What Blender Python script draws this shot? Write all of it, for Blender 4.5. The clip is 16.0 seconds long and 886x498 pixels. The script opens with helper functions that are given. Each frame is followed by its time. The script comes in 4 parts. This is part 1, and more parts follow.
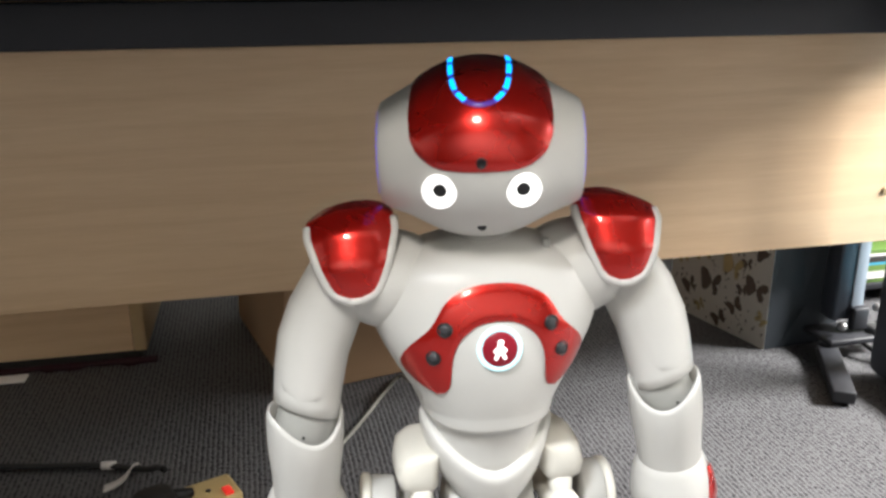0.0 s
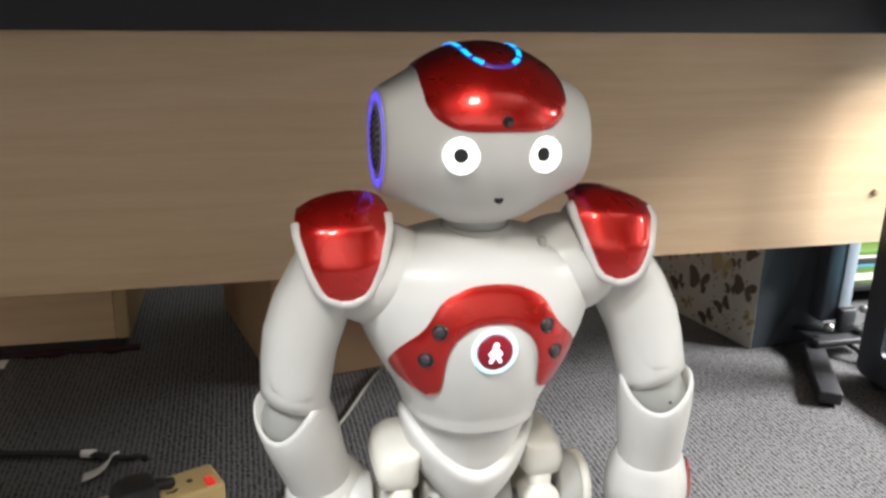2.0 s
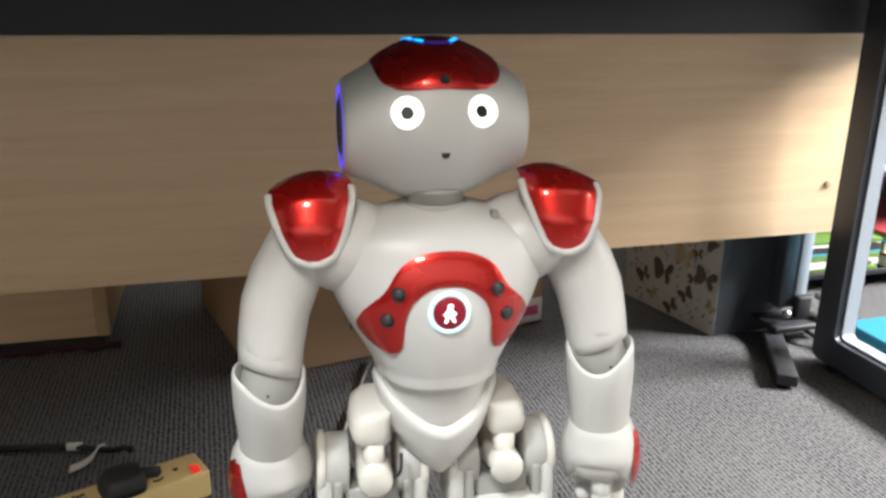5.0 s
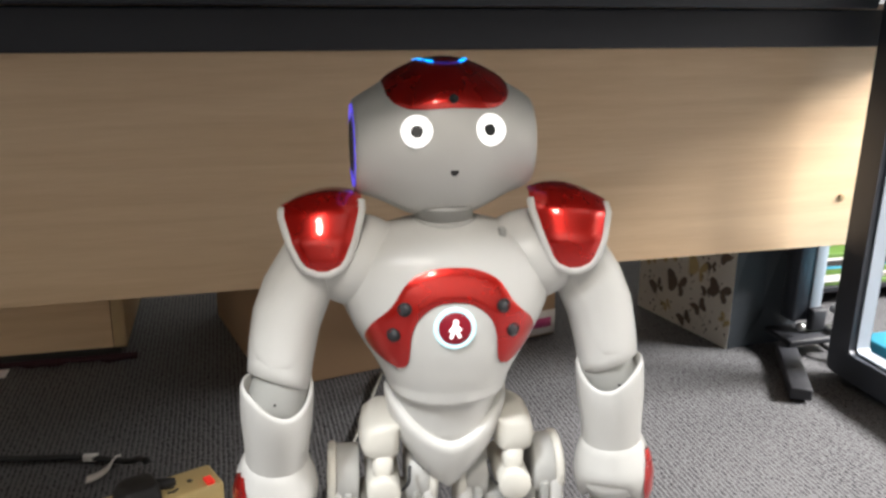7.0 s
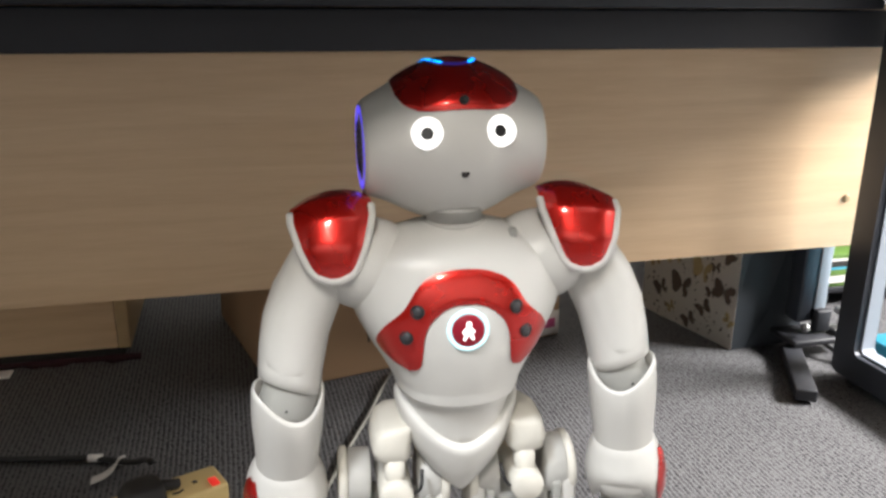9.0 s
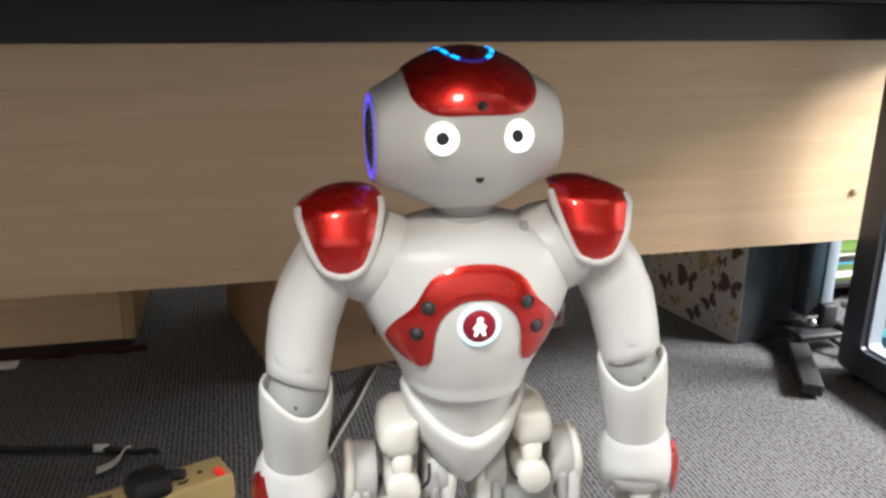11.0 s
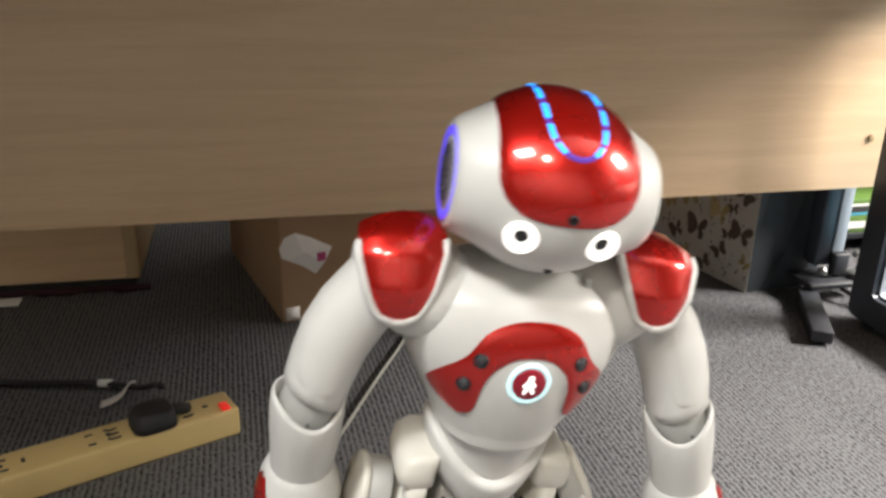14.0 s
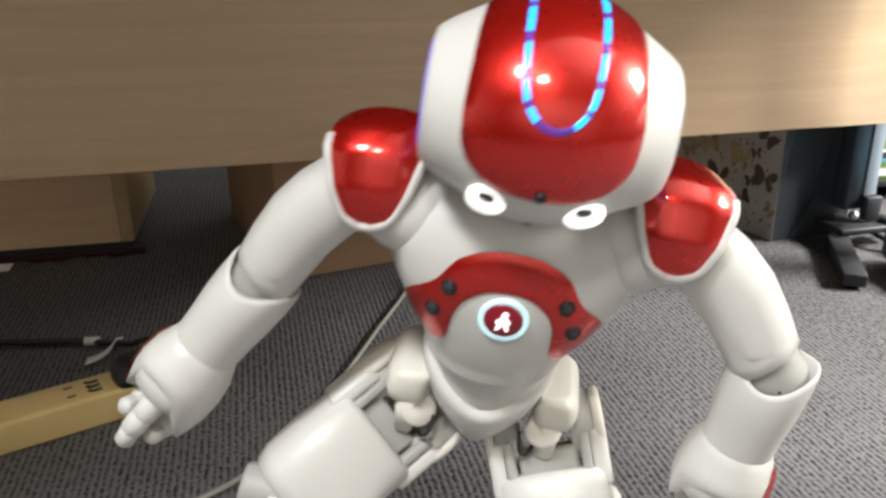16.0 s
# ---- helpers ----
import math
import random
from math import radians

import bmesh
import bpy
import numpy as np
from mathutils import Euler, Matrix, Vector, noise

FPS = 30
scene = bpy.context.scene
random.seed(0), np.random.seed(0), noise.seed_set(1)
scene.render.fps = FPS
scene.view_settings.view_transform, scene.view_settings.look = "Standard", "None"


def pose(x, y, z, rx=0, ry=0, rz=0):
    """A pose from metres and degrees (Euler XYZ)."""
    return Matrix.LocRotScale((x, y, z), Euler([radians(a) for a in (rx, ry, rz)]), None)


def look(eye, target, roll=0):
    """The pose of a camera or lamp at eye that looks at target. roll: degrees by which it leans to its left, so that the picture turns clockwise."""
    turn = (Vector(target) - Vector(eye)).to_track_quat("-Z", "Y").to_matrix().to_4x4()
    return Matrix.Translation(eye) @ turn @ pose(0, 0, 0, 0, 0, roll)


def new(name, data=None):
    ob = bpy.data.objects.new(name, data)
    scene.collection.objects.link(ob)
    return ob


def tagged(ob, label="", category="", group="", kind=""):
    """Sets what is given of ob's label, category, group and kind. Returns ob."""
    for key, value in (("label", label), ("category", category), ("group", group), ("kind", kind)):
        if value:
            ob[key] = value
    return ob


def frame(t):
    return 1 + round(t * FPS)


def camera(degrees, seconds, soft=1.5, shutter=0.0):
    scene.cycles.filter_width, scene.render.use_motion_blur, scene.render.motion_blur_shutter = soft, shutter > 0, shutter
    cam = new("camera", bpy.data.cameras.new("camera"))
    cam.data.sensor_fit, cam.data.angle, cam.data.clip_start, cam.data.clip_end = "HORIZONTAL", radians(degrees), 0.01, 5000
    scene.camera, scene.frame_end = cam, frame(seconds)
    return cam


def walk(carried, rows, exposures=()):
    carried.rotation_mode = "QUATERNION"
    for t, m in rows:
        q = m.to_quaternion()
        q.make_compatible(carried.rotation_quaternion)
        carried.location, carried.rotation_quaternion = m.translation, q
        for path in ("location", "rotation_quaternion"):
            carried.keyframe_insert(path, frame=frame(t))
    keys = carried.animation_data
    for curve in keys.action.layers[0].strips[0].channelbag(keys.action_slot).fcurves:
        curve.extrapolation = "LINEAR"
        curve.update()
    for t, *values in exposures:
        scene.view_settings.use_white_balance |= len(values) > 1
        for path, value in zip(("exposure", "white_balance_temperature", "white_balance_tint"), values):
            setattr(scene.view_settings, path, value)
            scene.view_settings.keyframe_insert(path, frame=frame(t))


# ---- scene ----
cam = camera(56.0, 16.0, soft=2.9, shutter=0.5)
CAMERA = [
    (0, 0.0006, -0.5886, 0.6098, 72.32, 0.36, 1.52),
    (0.5, 0.0003, -0.5871, 0.6083, 72.40, -0.03, 1.43),
    (1, -0.0036, -0.5847, 0.6057, 72.49, -0.29, 1.45),
    (1.5, -0.0056, -0.5822, 0.6031, 72.40, -0.53, 1.36),
    (2, -0.0039, -0.5793, 0.6018, 72.02, -1.05, 0.98),
    (2.5, -0.0009, -0.5773, 0.5954, 71.81, -1.10, 0.75),
    (3, -0.0045, -0.5757, 0.5901, 71.37, -1.18, 0.89),
    (3.5, -0.0093, -0.5792, 0.5874, 71.95, -0.90, 0.98),
    (4, -0.015, -0.5959, 0.5963, 72.45, -0.01, 0.63),
    (4.5, -0.0082, -0.6215, 0.6033, 72.02, -0.90, -1.15),
    (7, 0, -0.63, 0.617, 72.60, -0.60, 0.00),
    (7.5, -0.0024, -0.6321, 0.6154, 72.76, -0.54, -0.07),
    (8, -0.0029, -0.6299, 0.6154, 72.67, -0.55, -0.08),
    (8.5, -0.0015, -0.6303, 0.6161, 72.67, -0.47, 0.09),
    (9, -0.0044, -0.6285, 0.6175, 72.61, -0.59, 0.11),
    (9.5, -0.0053, -0.6288, 0.6152, 72.59, -0.63, 0.11),
    (12, -0.0072, -0.6265, 0.6108, 72.02, -0.75, 0.69),
    (12.5, -0.0102, -0.6229, 0.607, 71.89, -0.83, 0.61),
    (13, -0.0104, -0.6209, 0.6, 71.53, -0.93, 0.54),
    (13.5, -0.0127, -0.6207, 0.5895, 71.03, -1.02, 0.46),
    (14, -0.0156, -0.6189, 0.5789, 69.49, -1.42, 0.82),
    (14.5, -0.0106, -0.6061, 0.5537, 68.27, -0.57, 0.88),
    (15, 0.0024, -0.5986, 0.5286, 69.06, 0.37, 0.64),
    (15.5, 0.0069, -0.5886, 0.507, 68.41, 0.66, 1.00),
    (16, 0.012, -0.5784, 0.4889, 69.26, 0.52, 1.78),
]
walk(cam, [(t, pose(x, y, z, rx, ry, rz)) for t, x, y, z, rx, ry, rz in CAMERA],
     [(0, 0.06, 6550, 10), (0.5, 0.05, 6550, 10), (2.2, 0.01, 6500, 10), (3, -0.02, 6400, 10), (4.5, 0.0, 6550, 10), (7, 0.0, 6600, 11), (9.5, 0.0, 6600, 11), (13, 0.02, 6500, 10), (14, -0.21, 6900, 11), (14.5, -0.24, 6950, 11), (15.5, -0.16, 6900, 11), (16, -0.18, 6750, 10)])

# ---- light: an office with ceiling light and a window far to one side ----
world = bpy.data.worlds.new("room_light")
world.use_nodes = True
scene.world = world
wn = world.node_tree.nodes
wn["Background"].inputs[0].default_value = (0.80, 0.86, 1.0, 1)
wn["Background"].inputs[1].default_value = 0.25


def area(name, x, y, z, target, sx, sy, watts, colour):
    d = bpy.data.lights.new(name, "AREA")
    d.shape, d.size, d.size_y, d.energy, d.color = "RECTANGLE", sx, sy, watts, colour
    ob = new(name, d)
    ob.matrix_world = look((x, y, z), target)
    return ob


area("ceiling_panel_light", -0.95, -1.30, 2.66, (-0.95, -1.30, 0), 0.45, 0.45, 96, (0.90, 0.95, 1.0))
area("ceiling_panel_light", -0.22, -1.9, 2.66, (-0.22, -1.9, 0), 0.34, 0.34, 46, (1.0, 0.95, 0.88))
area("window_light", 3.15, 0.62, 1.85, (0.6, 0.4, 0.3), 1.2, 0.6, 425, (0.98, 0.97, 0.95))
# ---- materials ----
def material(name, colour, rough=0.5, metal=0.0, coat=0.0, vary=0.12, scale=40.0, bump=0.0, bump_scale=200.0, emit=None, power=0.0, spec=0.5):
    m = bpy.data.materials.new(name)
    m.use_nodes = True
    nt = m.node_tree
    b = nt.nodes["Principled BSDF"]
    b.inputs["Roughness"].default_value = rough
    b.inputs["Metallic"].default_value = metal
    b.inputs["Coat Weight"].default_value = coat
    b.inputs["Coat Roughness"].default_value = 0.09
    b.inputs["Specular IOR Level"].default_value = spec
    co = nt.nodes.new("ShaderNodeTexCoord")
    n1 = nt.nodes.new("ShaderNodeTexNoise")
    n1.inputs["Scale"].default_value, n1.inputs["Detail"].default_value = scale, 6
    nt.links.new(co.outputs["Object"], n1.inputs["Vector"])
    mix = nt.nodes.new("ShaderNodeMix")
    mix.data_type = "RGBA"
    mix.inputs["A"].default_value = (*[c * (1 - vary) for c in colour], 1)
    mix.inputs["B"].default_value = (*[min(1, c * (1 + vary)) for c in colour], 1)
    nt.links.new(n1.outputs["Fac"], mix.inputs["Factor"])
    nt.links.new(mix.outputs["Result"], b.inputs["Base Color"])
    rr = nt.nodes.new("ShaderNodeMapRange")
    rr.inputs["To Min"].default_value, rr.inputs["To Max"].default_value = max(0.02, rough - 0.08), min(1, rough + 0.08)
    nt.links.new(n1.outputs["Fac"], rr.inputs["Value"])
    nt.links.new(rr.outputs["Result"], b.inputs["Roughness"])
    if bump:
        n2 = nt.nodes.new("ShaderNodeTexNoise")
        n2.inputs["Scale"].default_value, n2.inputs["Detail"].default_value = bump_scale, 4
        nt.links.new(co.outputs["Object"], n2.inputs["Vector"])
        bp = nt.nodes.new("ShaderNodeBump")
        bp.inputs["Strength"].default_value, bp.inputs["Distance"].default_value = bump, 0.002
        nt.links.new(n2.outputs["Fac"], bp.inputs["Height"])
        nt.links.new(bp.outputs["Normal"], b.inputs["Normal"])
    if emit:
        b.inputs["Emission Color"].default_value = (*emit, 1)
        b.inputs["Emission Strength"].default_value = power
    return m


def nodes_of(m):
    return m.node_tree.nodes, m.node_tree.links, m.node_tree.nodes["Principled BSDF"]


def wood_material(name, light, dark, along=(1.6, 30.0, 30.0)):
    """Beech veneer: long stretched grain, small pores."""
    m = material(name, light, 0.42, bump=0.05, bump_scale=500)
    n, l, b = nodes_of(m)
    co = n.new("ShaderNodeTexCoord")
    mp = n.new("ShaderNodeMapping")
    mp.inputs["Scale"].default_value = along
    l.new(co.outputs["Object"], mp.inputs["Vector"])
    n1 = n.new("ShaderNodeTexNoise")
    n1.inputs["Scale"].default_value, n1.inputs["Detail"].default_value, n1.inputs["Distortion"].default_value = 1.6, 8, 0.6
    l.new(mp.outputs["Vector"], n1.inputs["Vector"])
    n2 = n.new("ShaderNodeTexNoise")
    n2.inputs["Scale"].default_value, n2.inputs["Detail"].default_value = 11.0, 5
    l.new(mp.outputs["Vector"], n2.inputs["Vector"])
    add = n.new("ShaderNodeMath")
    add.operation = "MULTIPLY_ADD"
    add.inputs[1].default_value = 0.45
    l.new(n2.outputs["Fac"], add.inputs[0])
    l.new(n1.outputs["Fac"], add.inputs[2])
    rp = n.new("ShaderNodeValToRGB")
    rp.color_ramp.elements[0].position, rp.color_ramp.elements[1].position = 0.5, 0.95
    rp.color_ramp.elements[0].color, rp.color_ramp.elements[1].color = (*dark, 1), (*light, 1)
    l.new(add.outputs["Value"], rp.inputs["Fac"])
    l.new(rp.outputs["Color"], b.inputs["Base Color"])
    return m


def carpet_material():
    """Grey loop-pile carpet with ribs and flecks."""
    m = material("grey_carpet", (0.1, 0.1, 0.105), 0.95, spec=0.1)
    n, l, b = nodes_of(m)
    co = n.new("ShaderNodeTexCoord")
    mp = n.new("ShaderNodeMapping")
    mp.inputs["Rotation"].default_value = (0, 0, radians(-14.6))
    l.new(co.outputs["Object"], mp.inputs["Vector"])
    wv = n.new("ShaderNodeTexWave")
    wv.inputs["Scale"].default_value, wv.inputs["Distortion"].default_value = 46.0, 2.2
    wv.inputs["Detail"].default_value, wv.inputs["Detail Scale"].default_value = 2.0, 3.0
    l.new(mp.outputs["Vector"], wv.inputs["Vector"])
    fl = n.new("ShaderNodeTexNoise")
    fl.inputs["Scale"].default_value, fl.inputs["Detail"].default_value = 190.0, 4
    l.new(co.outputs["Object"], fl.inputs["Vector"])
    big = n.new("ShaderNodeTexNoise")
    big.inputs["Scale"].default_value, big.inputs["Detail"].default_value = 5.0, 4
    l.new(co.outputs["Object"], big.inputs["Vector"])
    m1 = n.new("ShaderNodeMath")
    m1.operation = "MULTIPLY_ADD"
    m1.inputs[1].default_value = 0.42
    l.new(wv.outputs["Fac"], m1.inputs[0])
    m0 = n.new("ShaderNodeMath")
    m0.operation = "MULTIPLY"
    m0.inputs[1].default_value = 1.5
    l.new(fl.outputs["Fac"], m0.inputs[0])
    l.new(m0.outputs["Value"], m1.inputs[2])
    m2 = n.new("ShaderNodeMath")
    m2.operation = "MULTIPLY_ADD"
    m2.inputs[1].default_value = 0.3
    l.new(big.outputs["Fac"], m2.inputs[0])
    l.new(m1.outputs["Value"], m2.inputs[2])
    rp = n.new("ShaderNodeValToRGB")
    rp.color_ramp.elements[0].position, rp.color_ramp.elements[1].position = 0.34, 0.76
    rp.color_ramp.elements[0].color, rp.color_ramp.elements[1].color = (0.020, 0.020, 0.022, 1), (0.165, 0.163, 0.170, 1)
    m3 = n.new("ShaderNodeMath")
    m3.operation = "SUBTRACT"
    m3.inputs[1].default_value = 0.42
    l.new(m2.outputs["Value"], m3.inputs[0])
    l.new(m3.outputs["Value"], rp.inputs["Fac"])
    l.new(rp.outputs["Color"], b.inputs["Base Color"])
    bp = n.new("ShaderNodeBump")
    bp.inputs["Strength"].default_value, bp.inputs["Distance"].default_value = 0.55, 0.002
    l.new(m1.outputs["Value"], bp.inputs["Height"])
    l.new(bp.outputs["Normal"], b.inputs["Normal"])
    return m


WHITE = material("white_plastic", (0.63, 0.62, 0.592), 0.36, vary=0.03, scale=14, bump=0.03, bump_scale=900, spec=0.45)
CREAM = material("cream_plastic", (0.70, 0.675, 0.61), 0.40, vary=0.05, scale=25, bump=0.03, bump_scale=700)
NECK = material("pale_grey_plastic", (0.46, 0.455, 0.435), 0.45, vary=0.05, scale=60)
GREY = material("grey_plastic", (0.36, 0.36, 0.34), 0.5, vary=0.06, scale=60)
RED = material("metallic_red_lacquer", (0.60, 0.014, 0.008), 0.28, metal=0.72, coat=1.0, vary=0.05, scale=30)
RED_DARK = material("dark_red_disc", (0.28, 0.005, 0.02), 0.4, vary=0.04)
BLACK = material("black_plastic", (0.012, 0.012, 0.013), 0.45, vary=0.2)
EYE = material("lit_white_ring", (0.9, 0.9, 0.9), 0.4, vary=0.01, emit=(1, 0.99, 0.97), power=1.3)
HALO = material("lit_cyan_ring", (0.7, 0.9, 0.95), 0.4, vary=0.01, emit=(0.45, 0.90, 1.0), power=0.6)
ICON = material("lit_white_icon", (0.95, 0.95, 0.95), 0.4, vary=0.01, emit=(1, 1, 1), power=1.1)
LED = material("lit_blue_led", (0.0, 0.3, 1.0), 0.3, vary=0.01, emit=(0.0, 0.36, 1.0), power=2.4)
LED_TRACK = material("violet_light_guide", (0.12, 0.04, 0.34), 0.3, vary=0.03, emit=(0.03, 0.07, 1.0), power=0.10)
EAR_RING = material("lit_violet_ring", (0.12, 0.08, 0.9), 0.3, vary=0.02, emit=(0.10, 0.07, 1.0), power=1.0)
SPEAKER = material("violet_grey_plastic", (0.20, 0.19, 0.24), 0.5)
MESH = material("dark_speaker_mesh", (0.06, 0.06, 0.065), 0.5, metal=0.3, vary=0.3, scale=600)
SCREW = material("steel_screw", (0.45, 0.45, 0.45), 0.35, metal=0.9)
BEECH = wood_material("beech_veneer", (0.79, 0.575, 0.37), (0.685, 0.475, 0.29))
BEECH_EDGE = material("beech_edge", (0.50, 0.36, 0.20), 0.5)
DARK_STEEL = material("black_painted_steel", (0.021, 0.022, 0.028), 0.55, vary=0.15, bump=0.06, bump_scale=600)
BLUE_STEEL = material("blue_grey_steel", (0.055, 0.062, 0.078), 0.34, metal=0.25, vary=0.1, bump=0.05, bump_scale=500)
SILVER = material("silver_paint", (0.43, 0.48, 0.55), 0.4, metal=0.0, vary=0.05)
CARPET = carpet_material()
CARD = material("brown_cardboard", (0.36, 0.225, 0.13), 0.75, vary=0.10, scale=9, bump=0.1, bump_scale=300)
PAPER = material("white_paper_label", (0.75, 0.72, 0.70), 0.6, vary=0.05)
PINK = material("pink_print", (0.50, 0.06, 0.20), 0.5)
INK = material("black_ink", (0.03, 0.028, 0.025), 0.7)
BAG_WHITE = material("white_gift_paper", (0.76, 0.74, 0.70), 0.5, vary=0.08, scale=12)
BAG_DARK = material("dark_teal_gift_paper", (0.018, 0.024, 0.031), 0.62, vary=0.15)
BRONZE = material("bronze_print", (0.10, 0.072, 0.055), 0.5, vary=0.3, scale=120)
GOLD = material("gold_print", (0.42, 0.33, 0.17), 0.45, vary=0.2, scale=120)
CREAM_STRIP = material("yellowed_plastic", (0.56, 0.42, 0.19), 0.42, vary=0.10, scale=18, bump=0.03)
RUBBER = material("black_rubber", (0.014, 0.014, 0.015), 0.6, vary=0.2)
NEON = material("lit_red_switch", (0.7, 0.02, 0.02), 0.35, emit=(1.0, 0.05, 0.03), power=0.45)
CABLE_GREY = material("grey_cable_sheath", (0.28, 0.275, 0.245), 0.5)
CLOTH = material("dark_red_cloth", (0.028, 0.005, 0.009), 0.9, vary=0.3)
CYAN = material("cyan_folder_card", (0.05, 0.36, 0.52), 0.4)
GREEN = material("green_print", (0.13, 0.24, 0.05), 0.5)
MAGENTA = material("red_print", (0.42, 0.06, 0.07), 0.5)
WALL = material("painted_wall", (0.42, 0.41, 0.38), 0.8, vary=0.04, scale=6, bump=0.05)
CEIL = material("white_ceiling", (0.66, 0.66, 0.64), 0.85, vary=0.03)

# ---- building helpers ----
def finish(bm, mat, name, smooth=True):
    bmesh.ops.recalc_face_normals(bm, faces=bm.faces)
    for f in bm.faces:
        f.smooth = smooth
    me = bpy.data.meshes.new(name)
    bm.to_mesh(me)
    bm.free()
    me.materials.append(mat)
    return me


def part(name, bm, mat, parent=None, label="", smooth=True, m=None):
    ob = new(name, finish(bm, mat, name, smooth))
    if parent is not None:
        ob.parent = parent
    if m is not None:
        ob.matrix_basis = m
    if label:
        ob["label"] = label
    return ob


def thing(name, m, label, category, group="", kind=""):
    ob = new(name)
    ob.empty_display_size = 0.05
    ob.matrix_basis = m
    return tagged(ob, label, category, group, kind)


def box(x0, x1, y0, y1, z0, z1, bevel=0.002, seg=2, bm=None):
    b = bmesh.new()
    bmesh.ops.create_cube(b, size=1, matrix=Matrix.Translation(((x0 + x1) / 2, (y0 + y1) / 2, (z0 + z1) / 2)) @ Matrix.Diagonal((x1 - x0, y1 - y0, z1 - z0, 1)))
    if bevel:
        bmesh.ops.bevel(b, geom=b.edges[:], offset=bevel, segments=seg, affect="EDGES", profile=0.5)
    if bm is None:
        return b
    me = bpy.data.meshes.new("tmp")
    b.to_mesh(me)
    b.free()
    bm.from_mesh(me)
    bpy.data.meshes.remove(me)
    return bm


def loft(rings, cap=True, bm=None, close=True):
    """Skin over rings of equal length."""
    b = bmesh.new() if bm is None else bm
    vs = [[b.verts.new(p) for p in r] for r in rings]
    n = len(rings[0])
    for a, c in zip(vs[:-1], vs[1:]):
        for i in range(n if close else n - 1):
            j = (i + 1) % n
            b.faces.new((a[i], a[j], c[j], c[i]))
    if cap and close:
        b.faces.new(vs[0][::-1])
        b.faces.new(vs[-1])
    return b


def oval(cx, cy, z, rx, ry, n=32, p=2.0, axis="z"):
    """A ring of a superellipse at height z."""
    pts = []
    for i in range(n):
        a = 2 * math.pi * i / n
        c, s = math.cos(a), math.sin(a)
        x = cx + rx * math.copysign(abs(c) ** (2 / p), c)
        y = cy + ry * math.copysign(abs(s) ** (2 / p), s)
        pts.append((x, y, z) if axis == "z" else (z, x, y) if axis == "x" else (x, z, y))
    return pts


def turned(profile, n=28, axis="z", m=None, bm=None):
    """A turned body from (radius, height) pairs."""
    b = loft([oval(0, 0, h, max(r, 1e-5), max(r, 1e-5), n, 2.0, axis) for r, h in profile])
    if m is not None:
        bmesh.ops.transform(b, matrix=m, verts=b.verts)
    if bm is None:
        return b
    me = bpy.data.meshes.new("tmp")
    b.to_mesh(me)
    b.free()
    bm.from_mesh(me)
    bpy.data.meshes.remove(me)
    return bm


def smooth_path(pts, steps=8):
    """Catmull-Rom through points."""
    p = [Vector(q) for q in pts]
    p = [2 * p[0] - p[1]] + p + [2 * p[-1] - p[-2]]
    out = []
    for i in range(1, len(p) - 2):
        for k in range(steps):
            t = k / steps
            a, b, c, d = p[i - 1:i + 3]
            out.append(0.5 * ((2 * b) + (c - a) * t + (2 * a - 5 * b + 4 * c - d) * t * t + (3 * b - a - 3 * c + d) * t ** 3))
    return out + [p[-2]]


def tube(path, r, n=10, bm=None, closed=False):
    """A round rod along a path."""
    rings = []
    path = [Vector(q) for q in path]
    up = Vector((0.13, 0.31, 0.94))
    for i, q in enumerate(path):
        d = (path[(i + 1) % len(path)] - path[i - 1]) if closed else path[min(i + 1, len(path) - 1)] - path[max(i - 1, 0)]
        d.normalize()
        s = d.cross(up).normalized()
        up = s.cross(d).normalized()
        rings.append([q + r * (math.cos(a) * s + math.sin(a) * up) for a in (2 * math.pi * k / n for k in range(n))])
    if closed:
        rings.append(rings[0])
    return loft(rings, not closed, bm)


# ---- the room ----
floor = part("floor", box(-3.2, 3.2, -3.0, 1.62, -0.08, 0.0, 0), CARPET)
tagged(floor, "grey ribbed loop-pile office carpet", "floor", kind="structure")
# added walls; the back one stands close to keep light from behind the desk
for nm, b in (("wall_back", (-3.2, 3.2, 1.52, 1.62, 0, 2.7)), ("wall_front", (-3.2, 3.2, -3.1, -3.0, 0, 2.7)), ("wall_side", (-3.3, -3.2, -3.0, 1.62, 0, 2.7))):
    tagged(part(nm, box(*b, 0), WALL), "plain pale painted wall added to close the room", "wall", kind="structure")
# the wall with the window: four pieces round an opening
wl = part("wall_window", box(3.2, 3.3, -3.0, 1.62, 0, 0.8, 0, bm=box(3.2, 3.3, -3.0, 1.62, 2.2, 2.7, 0, bm=box(3.2, 3.3, -3.0, -0.6, 0.8, 2.2, 0, bm=box(3.2, 3.3, 1.4, 1.62, 0.8, 2.2, 0)))), WALL)
tagged(wl, "pale painted wall with a wide window opening", "wall", kind="structure")
tagged(part("ceiling", box(-3.2, 3.2, -3.0, 1.62, 2.7, 2.8, 0), CEIL), "white office ceiling", "ceiling", kind="structure")

